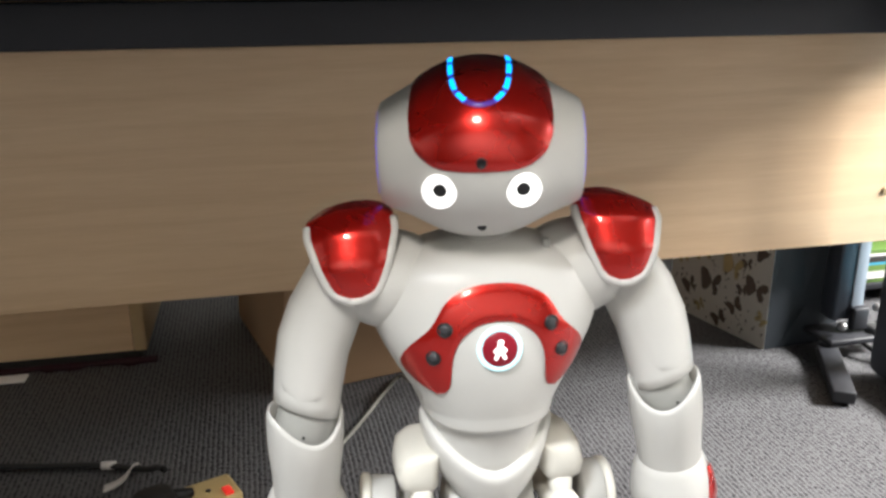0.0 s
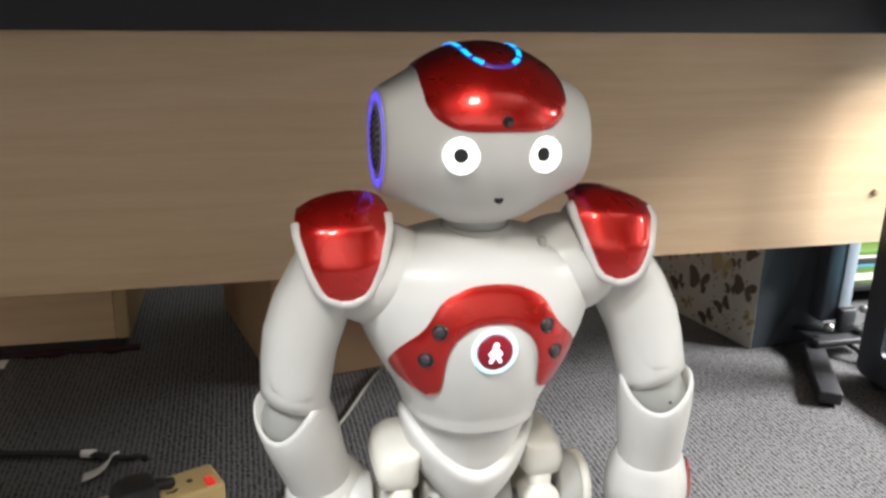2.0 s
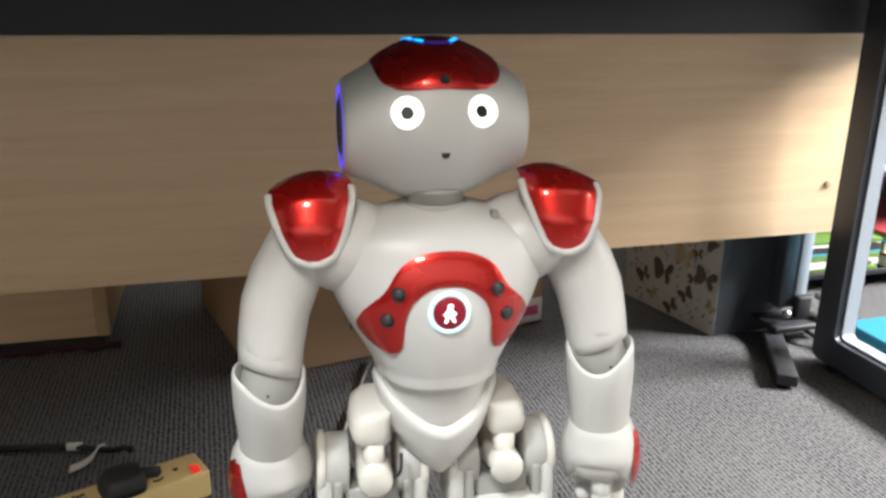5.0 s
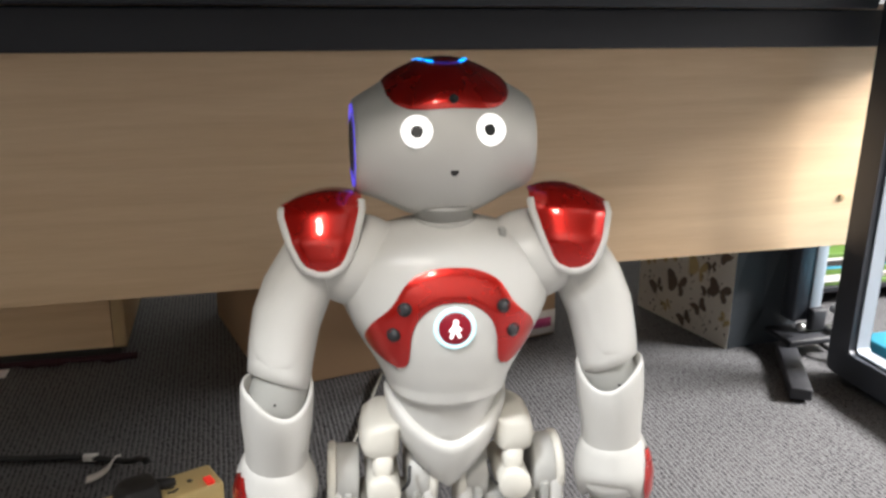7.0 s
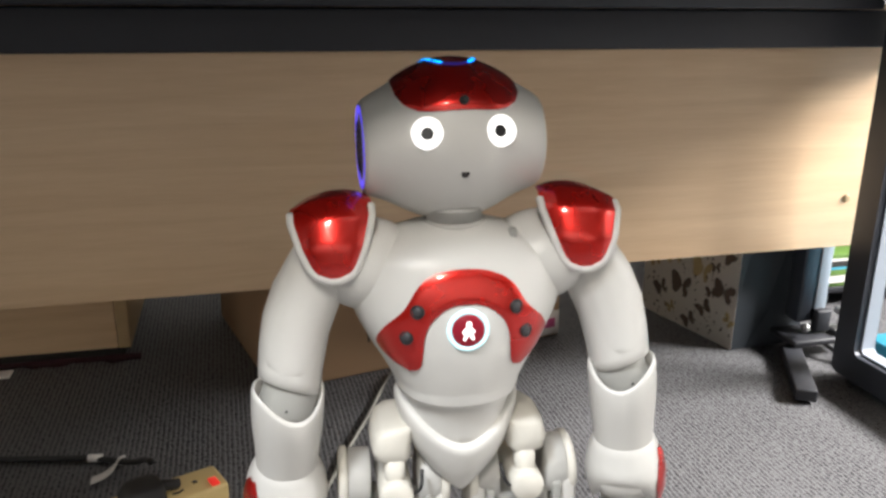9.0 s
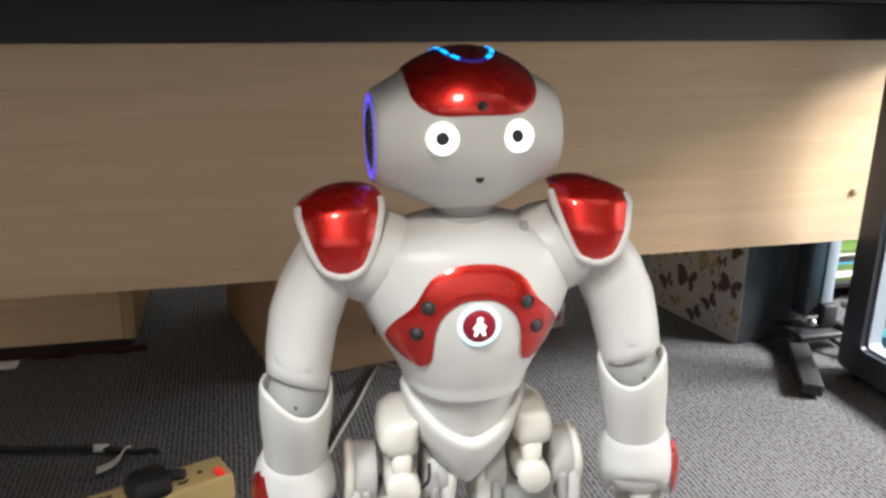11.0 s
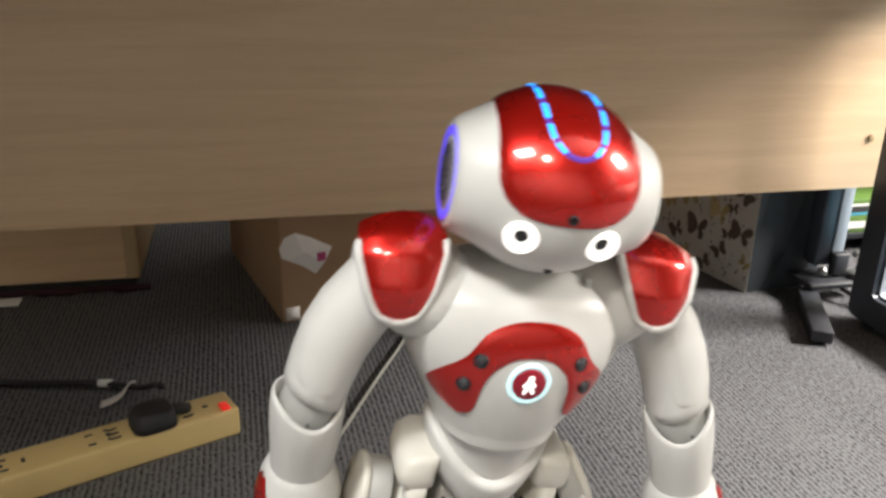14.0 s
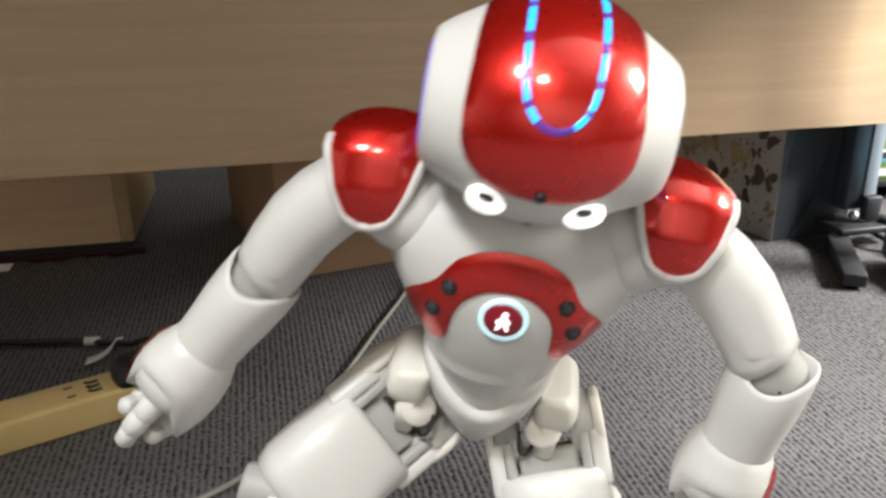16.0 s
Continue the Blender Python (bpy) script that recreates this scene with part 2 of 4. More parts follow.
# ---- the desk ----
DESK = pose(0, 0.54, 0, 0, 0, 14.6)
desk = thing("desk", DESK, "office desk with beech panel and black steel frame", "desk")
part("panel", box(-1.25, 0.735, 0.0, 0.019, 0.209, 0.60, 0.0015), BEECH, desk, "pale beech veneer modesty panel")
part("beam", box(-1.25, 0.80, -0.040, -0.002, 0.5385, 0.592, 0.003), DARK_STEEL, desk, "black steel beam")
part("upper_beam", box(-1.25, 0.656, -0.052, -0.002, 0.594, 0.70, 0.004), DARK_STEEL, desk, "black steel apron")
part("tabletop", box(-1.28, 1.10, -0.728, 0.20, 0.702, 0.727, 0.003), DARK_STEEL, desk, "black laminate tabletop")
b = turned([(0.0065, 0), (0.0065, 0.0015), (0.005, 0.002)], 16, "y", Matrix.Translation((0.685, -0.0005, 0.293)) @ Matrix.Rotation(math.pi, 4, "X"))
part("cover_cap", b, BEECH_EDGE, desk, "round beech cover cap")


def frame_loop(y0, y1, z0, z1, x0, x1, w, r):
    """A closed rectangular tube frame in the plane across x."""
    def outline(a0, a1, c0, c1, rad):
        pts = []
        for cy, cz, st in ((a1 - rad, c1 - rad, 0), (a0 + rad, c1 - rad, 90), (a0 + rad, c0 + rad, 180), (a1 - rad, c0 + rad, 270)):
            for k in range(6):
                a = radians(st + 90 * k / 5)
                pts.append((cy + rad * math.cos(a), cz + rad * math.sin(a)))
        return pts
    o, i = outline(y0, y1, z0, z1, r * 1.3), outline(y0 + w, y1 - w, z0 + w, z1 - w, r)
    rings = [[(x0, p[0], p[1]) for p in o], [(x1, p[0], p[1]) for p in o], [(x1, p[0], p[1]) for p in i], [(x0, p[0], p[1]) for p in i]]
    return loft(rings + [rings[0]], False)


part("leg_frame", frame_loop(-0.66, -0.0545, 0.012, 0.70, 0.660, 0.700, 0.045, 0.012), BLUE_STEEL, desk, "dark blue-grey steel leg frame", False)
part("leg_face", frame_loop(-0.614, -0.1005, 0.058, 0.654, 0.672, 0.696, 0.0025, 0.008), SILVER, desk, "silver inner face", False)
for y in (-0.62, -0.09):
    part("foot_glide", turned([(0.014, 0), (0.014, 0.006), (0.006, 0.007), (0.006, 0.014)], 14, m=Matrix.Translation((0.680, y, 0))), RUBBER, desk)

# ---- post with a flat black foot behind the desk's end ----
stand = thing("screen_stand", pose(0.655, 0.775, 0, 0, 0, 14.6), "blue-grey steel stand post with flat black foot", "stand")
part("post", box(-0.032, 0.016, -0.018, 0.018, 0.055, 0.95, 0.003), BLUE_STEEL, stand)
part("silver_strip", box(-0.001, 0.021, -0.0205, -0.0185, 0.080, 0.94, 0.0005), SILVER, stand, "pale silver face strip")
part("sleeve", box(-0.004, 0.026, -0.034, -0.0185, 0.040, 0.080, 0.003), DARK_STEEL, stand, "black sleeve")
b = box(-0.0165, 0.0165, 0.0, 0.180, 0.004, 0.024, 0.0025)
bmesh.ops.transform(b, matrix=pose(-0.1414, -0.1977, 0, 0, 0, -28.9), verts=b.verts)
part("foot", b, DARK_STEEL, stand, "flat black steel foot bar")
part("foot_pad", box(-0.140, -0.122, -0.185, -0.165, 0.0, 0.005, 0.001), RUBBER, stand)
part("foot_pad", box(-0.074, -0.054, -0.070, -0.050, 0.0, 0.005, 0.001), RUBBER, stand)
part("clamp", box(-0.060, 0.030, -0.056, 0.018, 0.0245, 0.036, 0.003), DARK_STEEL, stand, "black clamp plate")
for x, y, z in ((-0.03, -0.035, 0.054), (0.05, -0.04, 0.046), (0.056, -0.01, 0.07)):
    part("bolt", turned([(0.007, 0), (0.008, 0.004), (0.006, 0.010), (0.002, 0.012)], 10, "y", Matrix.Translation((x, y, z)) @ Matrix.Rotation(math.pi, 4, "X")), SCREW, stand, "steel bolt")
part("bracket", box(0.03, 0.062, -0.05, -0.02, 0.022, 0.046, 0.003), SCREW, stand, "bare steel bracket")
part("cable_loop", tube(smooth_path([(0.0, -0.03, 0.03), (0.03, -0.10, 0.008), (0.075, -0.13, 0.006), (0.10, -0.09, 0.008), (0.09, -0.04, 0.02), (0.06, -0.01, 0.04)]), 0.0045, 8), RUBBER, stand, "black cable loop")

# ---- gift bag with butterflies ----
BAG = pose(0.519, 0.752, 0, 0, 0, 19.8)
bag = thing("gift_bag", BAG, "white paper gift bag printed with bronze butterflies", "gift bag")
BW, BD, BH = 0.15, 0.245, 0.34
bf = math.radians(117.2 - 19.8)
ux, uy = math.cos(bf), math.sin(bf)
# body: dark gusset side along x, printed front along (ux, uy)
ring = lambda z, k: [(0, 0, z), (BW * 0.48, 0.012 * k, z), (BW, 0, z), (BW + ux * BD, uy * BD, z), (ux * BD + BW * 0.5, uy * BD - 0.012 * k, z), (ux * BD, uy * BD, z)]
part("body", loft([ring(0.0, 0), ring(0.09, 0.25), ring(BH, 1.6)], cap=True), BAG_DARK, bag, "dark teal gusset side", False)


def on_front(s, z, o=0.0012):
    """A point on the printed face: s from the corner, z up."""
    nx, ny = -uy, ux
    return Vector((ux * s + nx * o, uy * s + ny * o, z))


b = bmesh.new()
cols = [[b.verts.new(on_front(s * BD / 8, z * BH / 8, 0.001)) for z in range(9)] for s in range(9)]
for i in range(8):
    for j in range(8):
        b.faces.new((cols[i][j], cols[i + 1][j], cols[i + 1][j + 1], cols[i][j + 1]))
bmesh.ops.solidify(b, geom=b.faces[:], thickness=0.0006)
part("printed_face", b, BAG_WHITE, bag, "white face with butterfly print", False)
part("gusset_fold", loft([[(0.03, -0.001, 0.0), (0.115, -0.001, 0.0)], [(0.07, -0.006, 0.075), (0.074, -0.006, 0.075)]], False, close=False), BAG_DARK, bag, "", False)
rng = random.Random(5)
wing = [(0, 0.0), (0.12, 0.28), (0.45, 0.62), (0.85, 0.68), (1.0, 0.45), (0.82, 0.12), (0.5, 0.0), (0.78, -0.22), (0.7, -0.55), (0.42, -0.62), (0.15, -0.3)]


def butterfly(s, z, size, turn, mat, squash):
    b = bmesh.new()
    c, sn = math.cos(turn), math.sin(turn)
    for side in (1, -squash):
        vs = [b.verts.new(on_front(s + size * (side * p * c - q * sn), z + size * (side * p * sn + q * c), 0.0022)) for p, q in wing]
        b.faces.new(vs)
    bmesh.ops.triangulate(b, faces=b.faces[:])
    part("butterfly_print", b, mat, bag, "", False)


for s, z, size in ((0.03, 0.10, 0.022), (0.035, 0.17, 0.018), (0.075, 0.055, 0.016), (0.085, 0.125, 0.025), (0.115, 0.185, 0.024), (0.135, 0.08, 0.026), (0.165, 0.135, 0.022), (0.19, 0.06, 0.018), (0.205, 0.17, 0.022), (0.05, 0.225, 0.024), (0.12, 0.25, 0.02), (0.18, 0.235, 0.022), (0.215, 0.11, 0.015), (0.012, 0.05, 0.013), (0.06, 0.09, 0.012), (0.11, 0.02, 0.016), (0.15, 0.19, 0.014), (0.235, 0.2, 0.016), (0.055, 0.14, 0.011), (0.16, 0.03, 0.013), (0.015, 0.21, 0.016)):
    butterfly(s, z, size * 1.30, rng.uniform(-0.7, 0.7), BRONZE if rng.random() < 0.84 else GOLD, rng.uniform(0.55, 1.0))
b = bmesh.new()
for k in range(260):
    s, z, r = rng.uniform(0.006, BD - 0.006), rng.uniform(0.006, BH - 0.01), rng.uniform(0.001, 0.0032)
    b.faces.new([b.verts.new(on_front(s + r * math.cos(a), z + r * math.sin(a), 0.0024)) for a in (1.2566 * i for i in range(5))])
tagged(part("fleck_print", b, BRONZE, bag, "scattered bronze flecks", False), kind="stuff")

# ---- cardboard box behind ----
CBX = pose(-0.271, 0.569, 0, 0, 0, 27.0)
carton = thing("cardboard_box", CBX, "brown cardboard shipping box with printed label", "box")
part("carton_body", box(0, 0.545, 0, 0.36, 0, 0.36, 0.003), CARD, carton)
part("flap_seam", box(0.0, 0.545, -0.0012, 0.001, 0.30, 0.303, 0), INK, carton)
part("corner_tape", box(0.006, 0.028, -0.0015, 0.001, 0.005, 0.027, 0), PAPER, carton, "small white corner label")
part("pink_label", box(0.484, 0.5445, -0.0016, 0.001, 0.004, 0.05, 0), PAPER, carton, "white label with pink print")
part("label_print", box(0.492, 0.535, -0.0026, -0.001, 0.018, 0.036, 0), PINK, carton, "pink print bar")
b = bmesh.new()
pts = [(-0.002, 0.128), (0.006, 0.146), (0.022, 0.153), (0.046, 0.142), (0.082, 0.122), (0.068, 0.098), (0.055, 0.079), (0.034, 0.096), (0.014, 0.107), (0.002, 0.112)]
vs = [b.verts.new((x, -0.003 - 0.003 * (i % 3), z)) for i, (x, z) in enumerate(pts)]
ctr = b.verts.new((0.034, -0.011, 0.122))
for i in range(len(vs)):
    b.faces.new((vs[i], vs[(i + 1) % len(vs)], ctr))
part("torn_label", b, PAPER, carton, "crumpled torn paper document pouch", False)
part("red_mark", box(0.056, 0.070, -0.0105, -0.0085, 0.102, 0.116, 0.001), PINK, carton, "red print mark")


def lettering(name, text, size, mat, parent, m, label=""):
    cu = bpy.data.curves.new(name, "FONT")
    cu.body, cu.size, cu.extrude = text, size, 0.0003
    tmp = bpy.data.objects.new("tmp", cu)
    me = bpy.data.meshes.new_from_object(tmp)
    bpy.data.objects.remove(tmp)
    me.transform(Matrix.Diagonal((0.90, 1.25, 1, 1)))
    me.materials.append(mat)
    ob = new(name, me)
    ob.parent, ob.matrix_basis = parent, m
    if label:
        ob["label"] = label
    return ob


lettering("printed_words", "MADE IN C", 0.040, INK, carton, pose(0.160, -0.0012, 0.056, 90, 0, 0), "black printed words")

# ---- low beech chest at the far side ----
chest = thing("wooden_chest", pose(-0.541, 0.699, 0, 0, 0, 13.7), "pale beech wooden box standing under the desk", "wooden box")
part("front_board", box(-0.62, -0.022, 0.0, 0.018, 0.018, 0.34, 0.0015), BEECH, chest)
part("corner_post", box(-0.021, 0.0, -0.002, 0.30, 0.018, 0.34, 0.002), BEECH_EDGE, chest)
part("side_board", box(-0.62, -0.022, 0.282, 0.30, 0.018, 0.34, 0.002), BEECH, chest)
part("plinth", box(-0.60, -0.012, 0.012, 0.28, 0.0, 0.02, 0.001), INK, chest, "dark recessed plinth")
b = bmesh.new()
rows = []
for i in range(40):
    x = -0.6 + i * 0.0158
    w = 0.004 + 0.005 * math.sin(i * 0.9) + 0.004 * math.sin(i * 2.3)
    rows.append([(x, -0.004, 0.001), (x, -0.012 - w, 0.001), (x, -0.008 - w * 0.6, 0.009 + 0.4 * w), (x, -0.004, 0.008)])
cloth = part("cloth_strip", loft(rows), CLOTH, None, m=pose(-0.541, 0.699, 0, 0, 0, 13.7))
tagged(cloth, "dark red cloth crumpled along the wooden box", "cloth")
papr = part("paper_scrap", box(-0.24, -0.185, -0.05, -0.022, 0.001, 0.004, 0.0005), PAPER, None, m=pose(-0.541, 0.699, 0, 0, 0, 13.7))
tagged(papr, "white paper scrap lying on the carpet", "paper")

# ---- power strip with plug ----
STRIP = pose(-0.277, 0.280, 0, 0, 0, 36.0 + 180) @ Matrix.Diagonal((1, 0.93, 0.88, 1))
strip = thing("power_strip", STRIP, "yellowed four-socket power strip on the carpet", "power strip")
part("case", box(0.0, 0.43, -0.028, 0.028, 0.0, 0.042, 0.005, 3), CREAM_STRIP, strip)
part("switch", box(0.010, 0.020, 0.006, 0.024, 0.0415, 0.0455, 0.001), NEON, strip, "lit red neon rocker")
for i, x in enumerate((0.045, 0.135, 0.225, 0.315)):
    for dx, dy, sx, sy in ((0.0, 0.0, 0.004, 0.009), (0.020, 0.011, 0.009, 0.004), (0.020, -0.011, 0.009, 0.004)):
        part("socket_slot", box(x + dx + 0.012 - sx / 2, x + dx + 0.012 + sx / 2, dy - sy / 2, dy + sy / 2, 0.0405, 0.0424, 0), BLACK, strip)
for x in (0.034, 0.26, 0.40):
    part("screw", turned([(0.0035, 0.041), (0.0035, 0.0425)], 12, m=Matrix.Translation((x, 0.0, 0))), BLACK, strip)
part("blanking_plug", turned([(0.018, 0.0415), (0.018, 0.045), (0.015, 0.047)], 24, m=Matrix.Translation((0.30, -0.004, 0))), GREY, strip, "round grey blanking cover")
for x, sgn in ((0.052, 1), (0.150, -1)):
    b = bmesh.new()
    for k in range(3):
        y = -0.012 + 0.011 * k
        tube(smooth_path([(x, y, 0.0428), (x + 0.006 * sgn, y + 0.004, 0.0432), (x + 0.013 * sgn, y + 0.002, 0.0428)], 3), 0.0016, 6, b)
    part("pen_mark", b, INK, strip, "black pen scrawl")
plug = thing("mains_plug", STRIP @ pose(0.098, 0.004, 0.0425, 0, 0, 90), "black moulded mains plug seated in the strip", "plug")
b = loft([oval(0, 0, 0.0, 0.026, 0.025, 32, 4), oval(0, 0, 0.010, 0.026, 0.025, 32, 4), oval(0, 0.002, 0.022, 0.022, 0.021, 32, 4), oval(0, 0.002, 0.025, 0.018, 0.017, 32, 4)])
part("plug_body", b, RUBBER, plug)
part("cord_grip", loft([oval(0, 0.012, 0.02, 0.009, 0.009, 16, 2.5, "y"), oval(0, 0.011, 0.034, 0.007, 0.007, 16, 2, "y"), oval(0, 0.010, 0.045, 0.005, 0.005, 16, 2, "y")]), RUBBER, plug)
cord = part("black_cable", tube(smooth_path([(-0.371, 0.300, 0.040), (-0.391, 0.328, 0.025), (-0.42, 0.349, 0.008), (-0.478, 0.361, 0.006), (-0.56, 0.357, 0.006), (-0.66, 0.352, 0.006), (-0.85, 0.33, 0.006), (-1.2, 0.36, 0.006)]), 0.0042, 10), RUBBER)
tagged(cord, "black mains cord lying on the carpet", "cord")
b = loft([oval(0, 0.006, -0.009, 0.0056, 0.0056, 14, 2, "x"), oval(0, 0.006, 0.009, 0.0056, 0.0056, 14, 2, "x")])
tagged(part("cord_marker", b, PAPER, None, m=pose(-0.470, 0.361, 0.0, 0, 0, 5)), "white wrapped sticker round the black cord", "sticker")
b = bmesh.new()
path = smooth_path([(-0.424, 0.350, 0.016), (-0.427, 0.338, 0.020), (-0.432, 0.326, 0.012), (-0.441, 0.316, 0.007), (-0.455, 0.308, 0.004)], 5)
rings = []
for i, q in enumerate(path):
    w = 0.004 + 0.010 * min(1, max(0, (i - 4) / 6))
    rings.append([q + Vector((-0.3, 1.0, 0.1)) * w * 0.6, q - Vector((-0.3, 1.0, -0.1)) * w * 0.6, q - Vector((-0.3, 1.0, -0.1)) * w * 0.6 + Vector((0, 0, 0.0006)), q + Vector((-0.3, 1.0, 0.1)) * w * 0.6 + Vector((0, 0, 0.0006))])
tagged(part("cable_tag", loft(rings), PAPER), "curled white paper tag tied to the cord", "tag")
CABLE_AT = Vector((-0.0895, 0.40, 0.0))
path = smooth_path([(0.03, 0.10, 0.30), (0.035, 0.20, 0.27), (0.035, 0.36, 0.17), (0.015, 0.52, 0.05), (-0.006, 0.62, 0.008), (-0.028, 0.575, 0.005), (-0.056, 0.49, 0.005), (-0.0895, 0.40, 0.005), (-0.148, 0.235, 0.005), (-0.2, 0.128, 0.005), (-0.276, 0.054, 0.005), (-0.42, -0.02, 0.005), (-0.7, -0.08, 0.005)], 10)
grey_cable = part("grey_cable", tube([q - CABLE_AT for q in path], 0.0027, 10), CABLE_GREY)
tagged(grey_cable, "pale grey network cable lying on the carpet", "cable")

# ---- folders and magazines beyond the leg frame ----
fold = thing("folder_box", pose(0.81, 0.64, 0, 0, 0, 14.6), "cyan card folder box on the carpet", "folder box")
part("folder_body", box(-0.06, 0.32, -0.10, 0.088, 0.0, 0.05, 0.003), CYAN, fold)
rack = thing("magazine_rack", pose(0.98, 1.02, 0, 0, 0, 14.6), "low dark rack filled with magazines", "rack")
part("rack_side", box(-0.30, -0.285, 0.0, 0.30, 0.0, 0.62, 0.001), DARK_STEEL, rack)
part("rack_side", box(0.50, 0.515, 0.0, 0.30, 0.0, 0.62, 0.001), DARK_STEEL, rack)
part("rack_back", box(-0.285, 0.50, 0.29, 0.30, 0.0, 0.62, 0.001), DARK_STEEL, rack)
for z in (0.03, 0.24, 0.45):
    part("rack_shelf", box(-0.285, 0.50, 0.0, 0.288, z, z + 0.012, 0.001), DARK_STEEL, rack)
mags = (GREEN, PAPER, MAGENTA, BAG_WHITE, CYAN, GOLD, PAPER, INK)
for lvl in (0.042, 0.252, 0.462):
    for col in range(3):
        z = lvl
        for k in range(8):
            h = rng.uniform(0.004, 0.014)
            mg = part("magazine", box(-0.12, 0.12, -0.13, 0.13, 0, h, 0.001), mags[rng.randrange(len(mags))], None, smooth=False, m=pose(0.98, 1.02, 0, 0, 0, 14.6) @ pose(-0.15 + 0.255 * col, 0.135, z + 0.0005, 0, 0, rng.uniform(-3, 3)))
            tagged(mg, "glossy magazine lying in a stack on the rack", "magazine", "magazines in the rack")
            z += h + 0.0005
            if z > lvl + 0.12:
                break

# ---- the humanoid robot: x to its left, y to its back, z up, origin in the torso ----
robot = thing("humanoid_robot", pose(0, 0, 0.338), "white humanoid robot with glossy red shells, standing on carpet", "robot")


def table(zs, vs):
    return lambda z: float(np.interp(z, zs, vs))


def even_fit(xs, vs, deg=4):
    c = np.polyfit(np.array(xs) ** 2 * 1e3, vs, deg)
    return lambda x: float(np.polyval(c, x * x * 1e3))


def soft(zs, vs, n=41):
    """A smoothed table."""
    z = np.linspace(zs[0], zs[-1], n)
    o = np.argsort(zs)
    v = np.interp(z, np.array(zs)[o], np.array(vs)[o])
    for _ in range(3):
        v[1:-1] = 0.25 * v[:-2] + 0.5 * v[1:-1] + 0.25 * v[2:]
    o = np.argsort(z)
    return lambda q: float(np.interp(q, z[o], v[o]))


# torso shell
TZ = [0.119, 0.113, 0.102, 0.085, 0.07, 0.055, 0.035, 0.015, -0.005, -0.02, -0.034]
t_hw = soft(TZ, [0.024, 0.052, 0.072, 0.081, 0.0790, 0.0748, 0.0650, 0.0530, 0.0442, 0.0408, 0.0392])
t_fr = soft(TZ, [0.018, 0.034, 0.046, 0.053, 0.057, 0.0585, 0.058, 0.055, 0.050, 0.046, 0.0435])
t_bk = soft(TZ, [0.020, 0.035, 0.045, 0.050, 0.050, 0.050, 0.048, 0.045, 0.042, 0.040, 0.040])
TP = 2.3


def torso_front(x, z, off=0.0):
    hw = t_hw(z)
    return -(t_fr(z) * max(0.0, 1 - min(0.985, abs(x) / hw) ** TP) ** (1 / TP)) - off


def torso_ring(z, n=64):
    pts = []
    for i in range(n):
        a = 2 * math.pi * i / n
        c, s = math.cos(a), math.sin(a)
        x = t_hw(z) * math.copysign(abs(c) ** (2 / TP), c)
        d = t_bk(z) if s > 0 else t_fr(z)
        pts.append((x, d * math.copysign(abs(s) ** (2 / TP), s), z))
    return pts


rings = [torso_ring(z) for z in np.linspace(0.119, 0.002, 38)]
rings += [[(x * k, y * k, z - 0.006 * max(0, -y / 0.05) - dz) for x, y, z in torso_ring(0.002)] for k, dz in ((1.0, 0.0), (0.985, 0.0025), (0.95, 0.0035))]
part("torso_shell", loft(rings), WHITE, robot)
part("waist", loft([[(x * 0.955, y * 0.955, z) for x, y, z in torso_ring(z)] for z in np.linspace(0.006, -0.034, 12)] + [[(x * 0.93, y * 0.93, -0.05) for x, y, z in torso_ring(-0.034)]]), WHITE, robot)
for s in (-1, 1):
    b = bmesh.new()
    bmesh.ops.create_uvsphere(b, u_segments=28, v_segments=18, radius=1, matrix=pose(s * 0.063, 0.002, 0.0885, 0, s * -12, 0) @ Matrix.Diagonal((0.043, 0.040, 0.0335, 1)))
    part("shoulder_mount", b, WHITE, robot)
part("neck_collar", turned([(0.0230, 0.110), (0.0230, 0.1195), (0.0222, 0.1205), (0.021, 0.1205)], 32), NECK, robot, "grey collar")
part("neck_post", turned([(0.0208, 0.112), (0.0208, 0.128), (0.0218, 0.1283), (0.0218, 0.131), (0.0205, 0.1315), (0.019, 0.15)], 28), NECK, robot, "grey neck joint")
part("collar_clip", box(0.036, 0.041, -0.026, -0.019, 0.108, 0.1165, 0.001), GREY, robot)

# red chest band, an arch of glossy shell lying on the torso
outer = smooth_path([(-0.0385, 0, 0.0232), (-0.0520, 0, 0.0292), (-0.0610, 0, 0.041), (-0.0566, 0, 0.0555), (-0.0428, 0, 0.0705), (-0.03196, 0, 0.0865), (-0.01692, 0, 0.0945), (0, 0, 0.0965), (0.01692, 0, 0.0945), (0.03196, 0, 0.0865), (0.0428, 0, 0.0705), (0.0566, 0, 0.0555), (0.0610, 0, 0.041), (0.0520, 0, 0.0292), (0.0385, 0, 0.0232)], 8)
inner = smooth_path([(-0.0400, 0, 0.0229), (-0.0345, 0, 0.0245), (-0.0315, 0, 0.0300), (-0.0305, 0, 0.040), (-0.0290, 0, 0.0520), (-0.024, 0, 0.0630), (-0.013, 0, 0.0715), (0, 0, 0.0735), (0.013, 0, 0.0715), (0.024, 0, 0.0630), (0.0290, 0, 0.0520), (0.0305, 0, 0.040), (0.0315, 0, 0.0300), (0.0345, 0, 0.0245), (0.0400, 0, 0.0229)], 8)


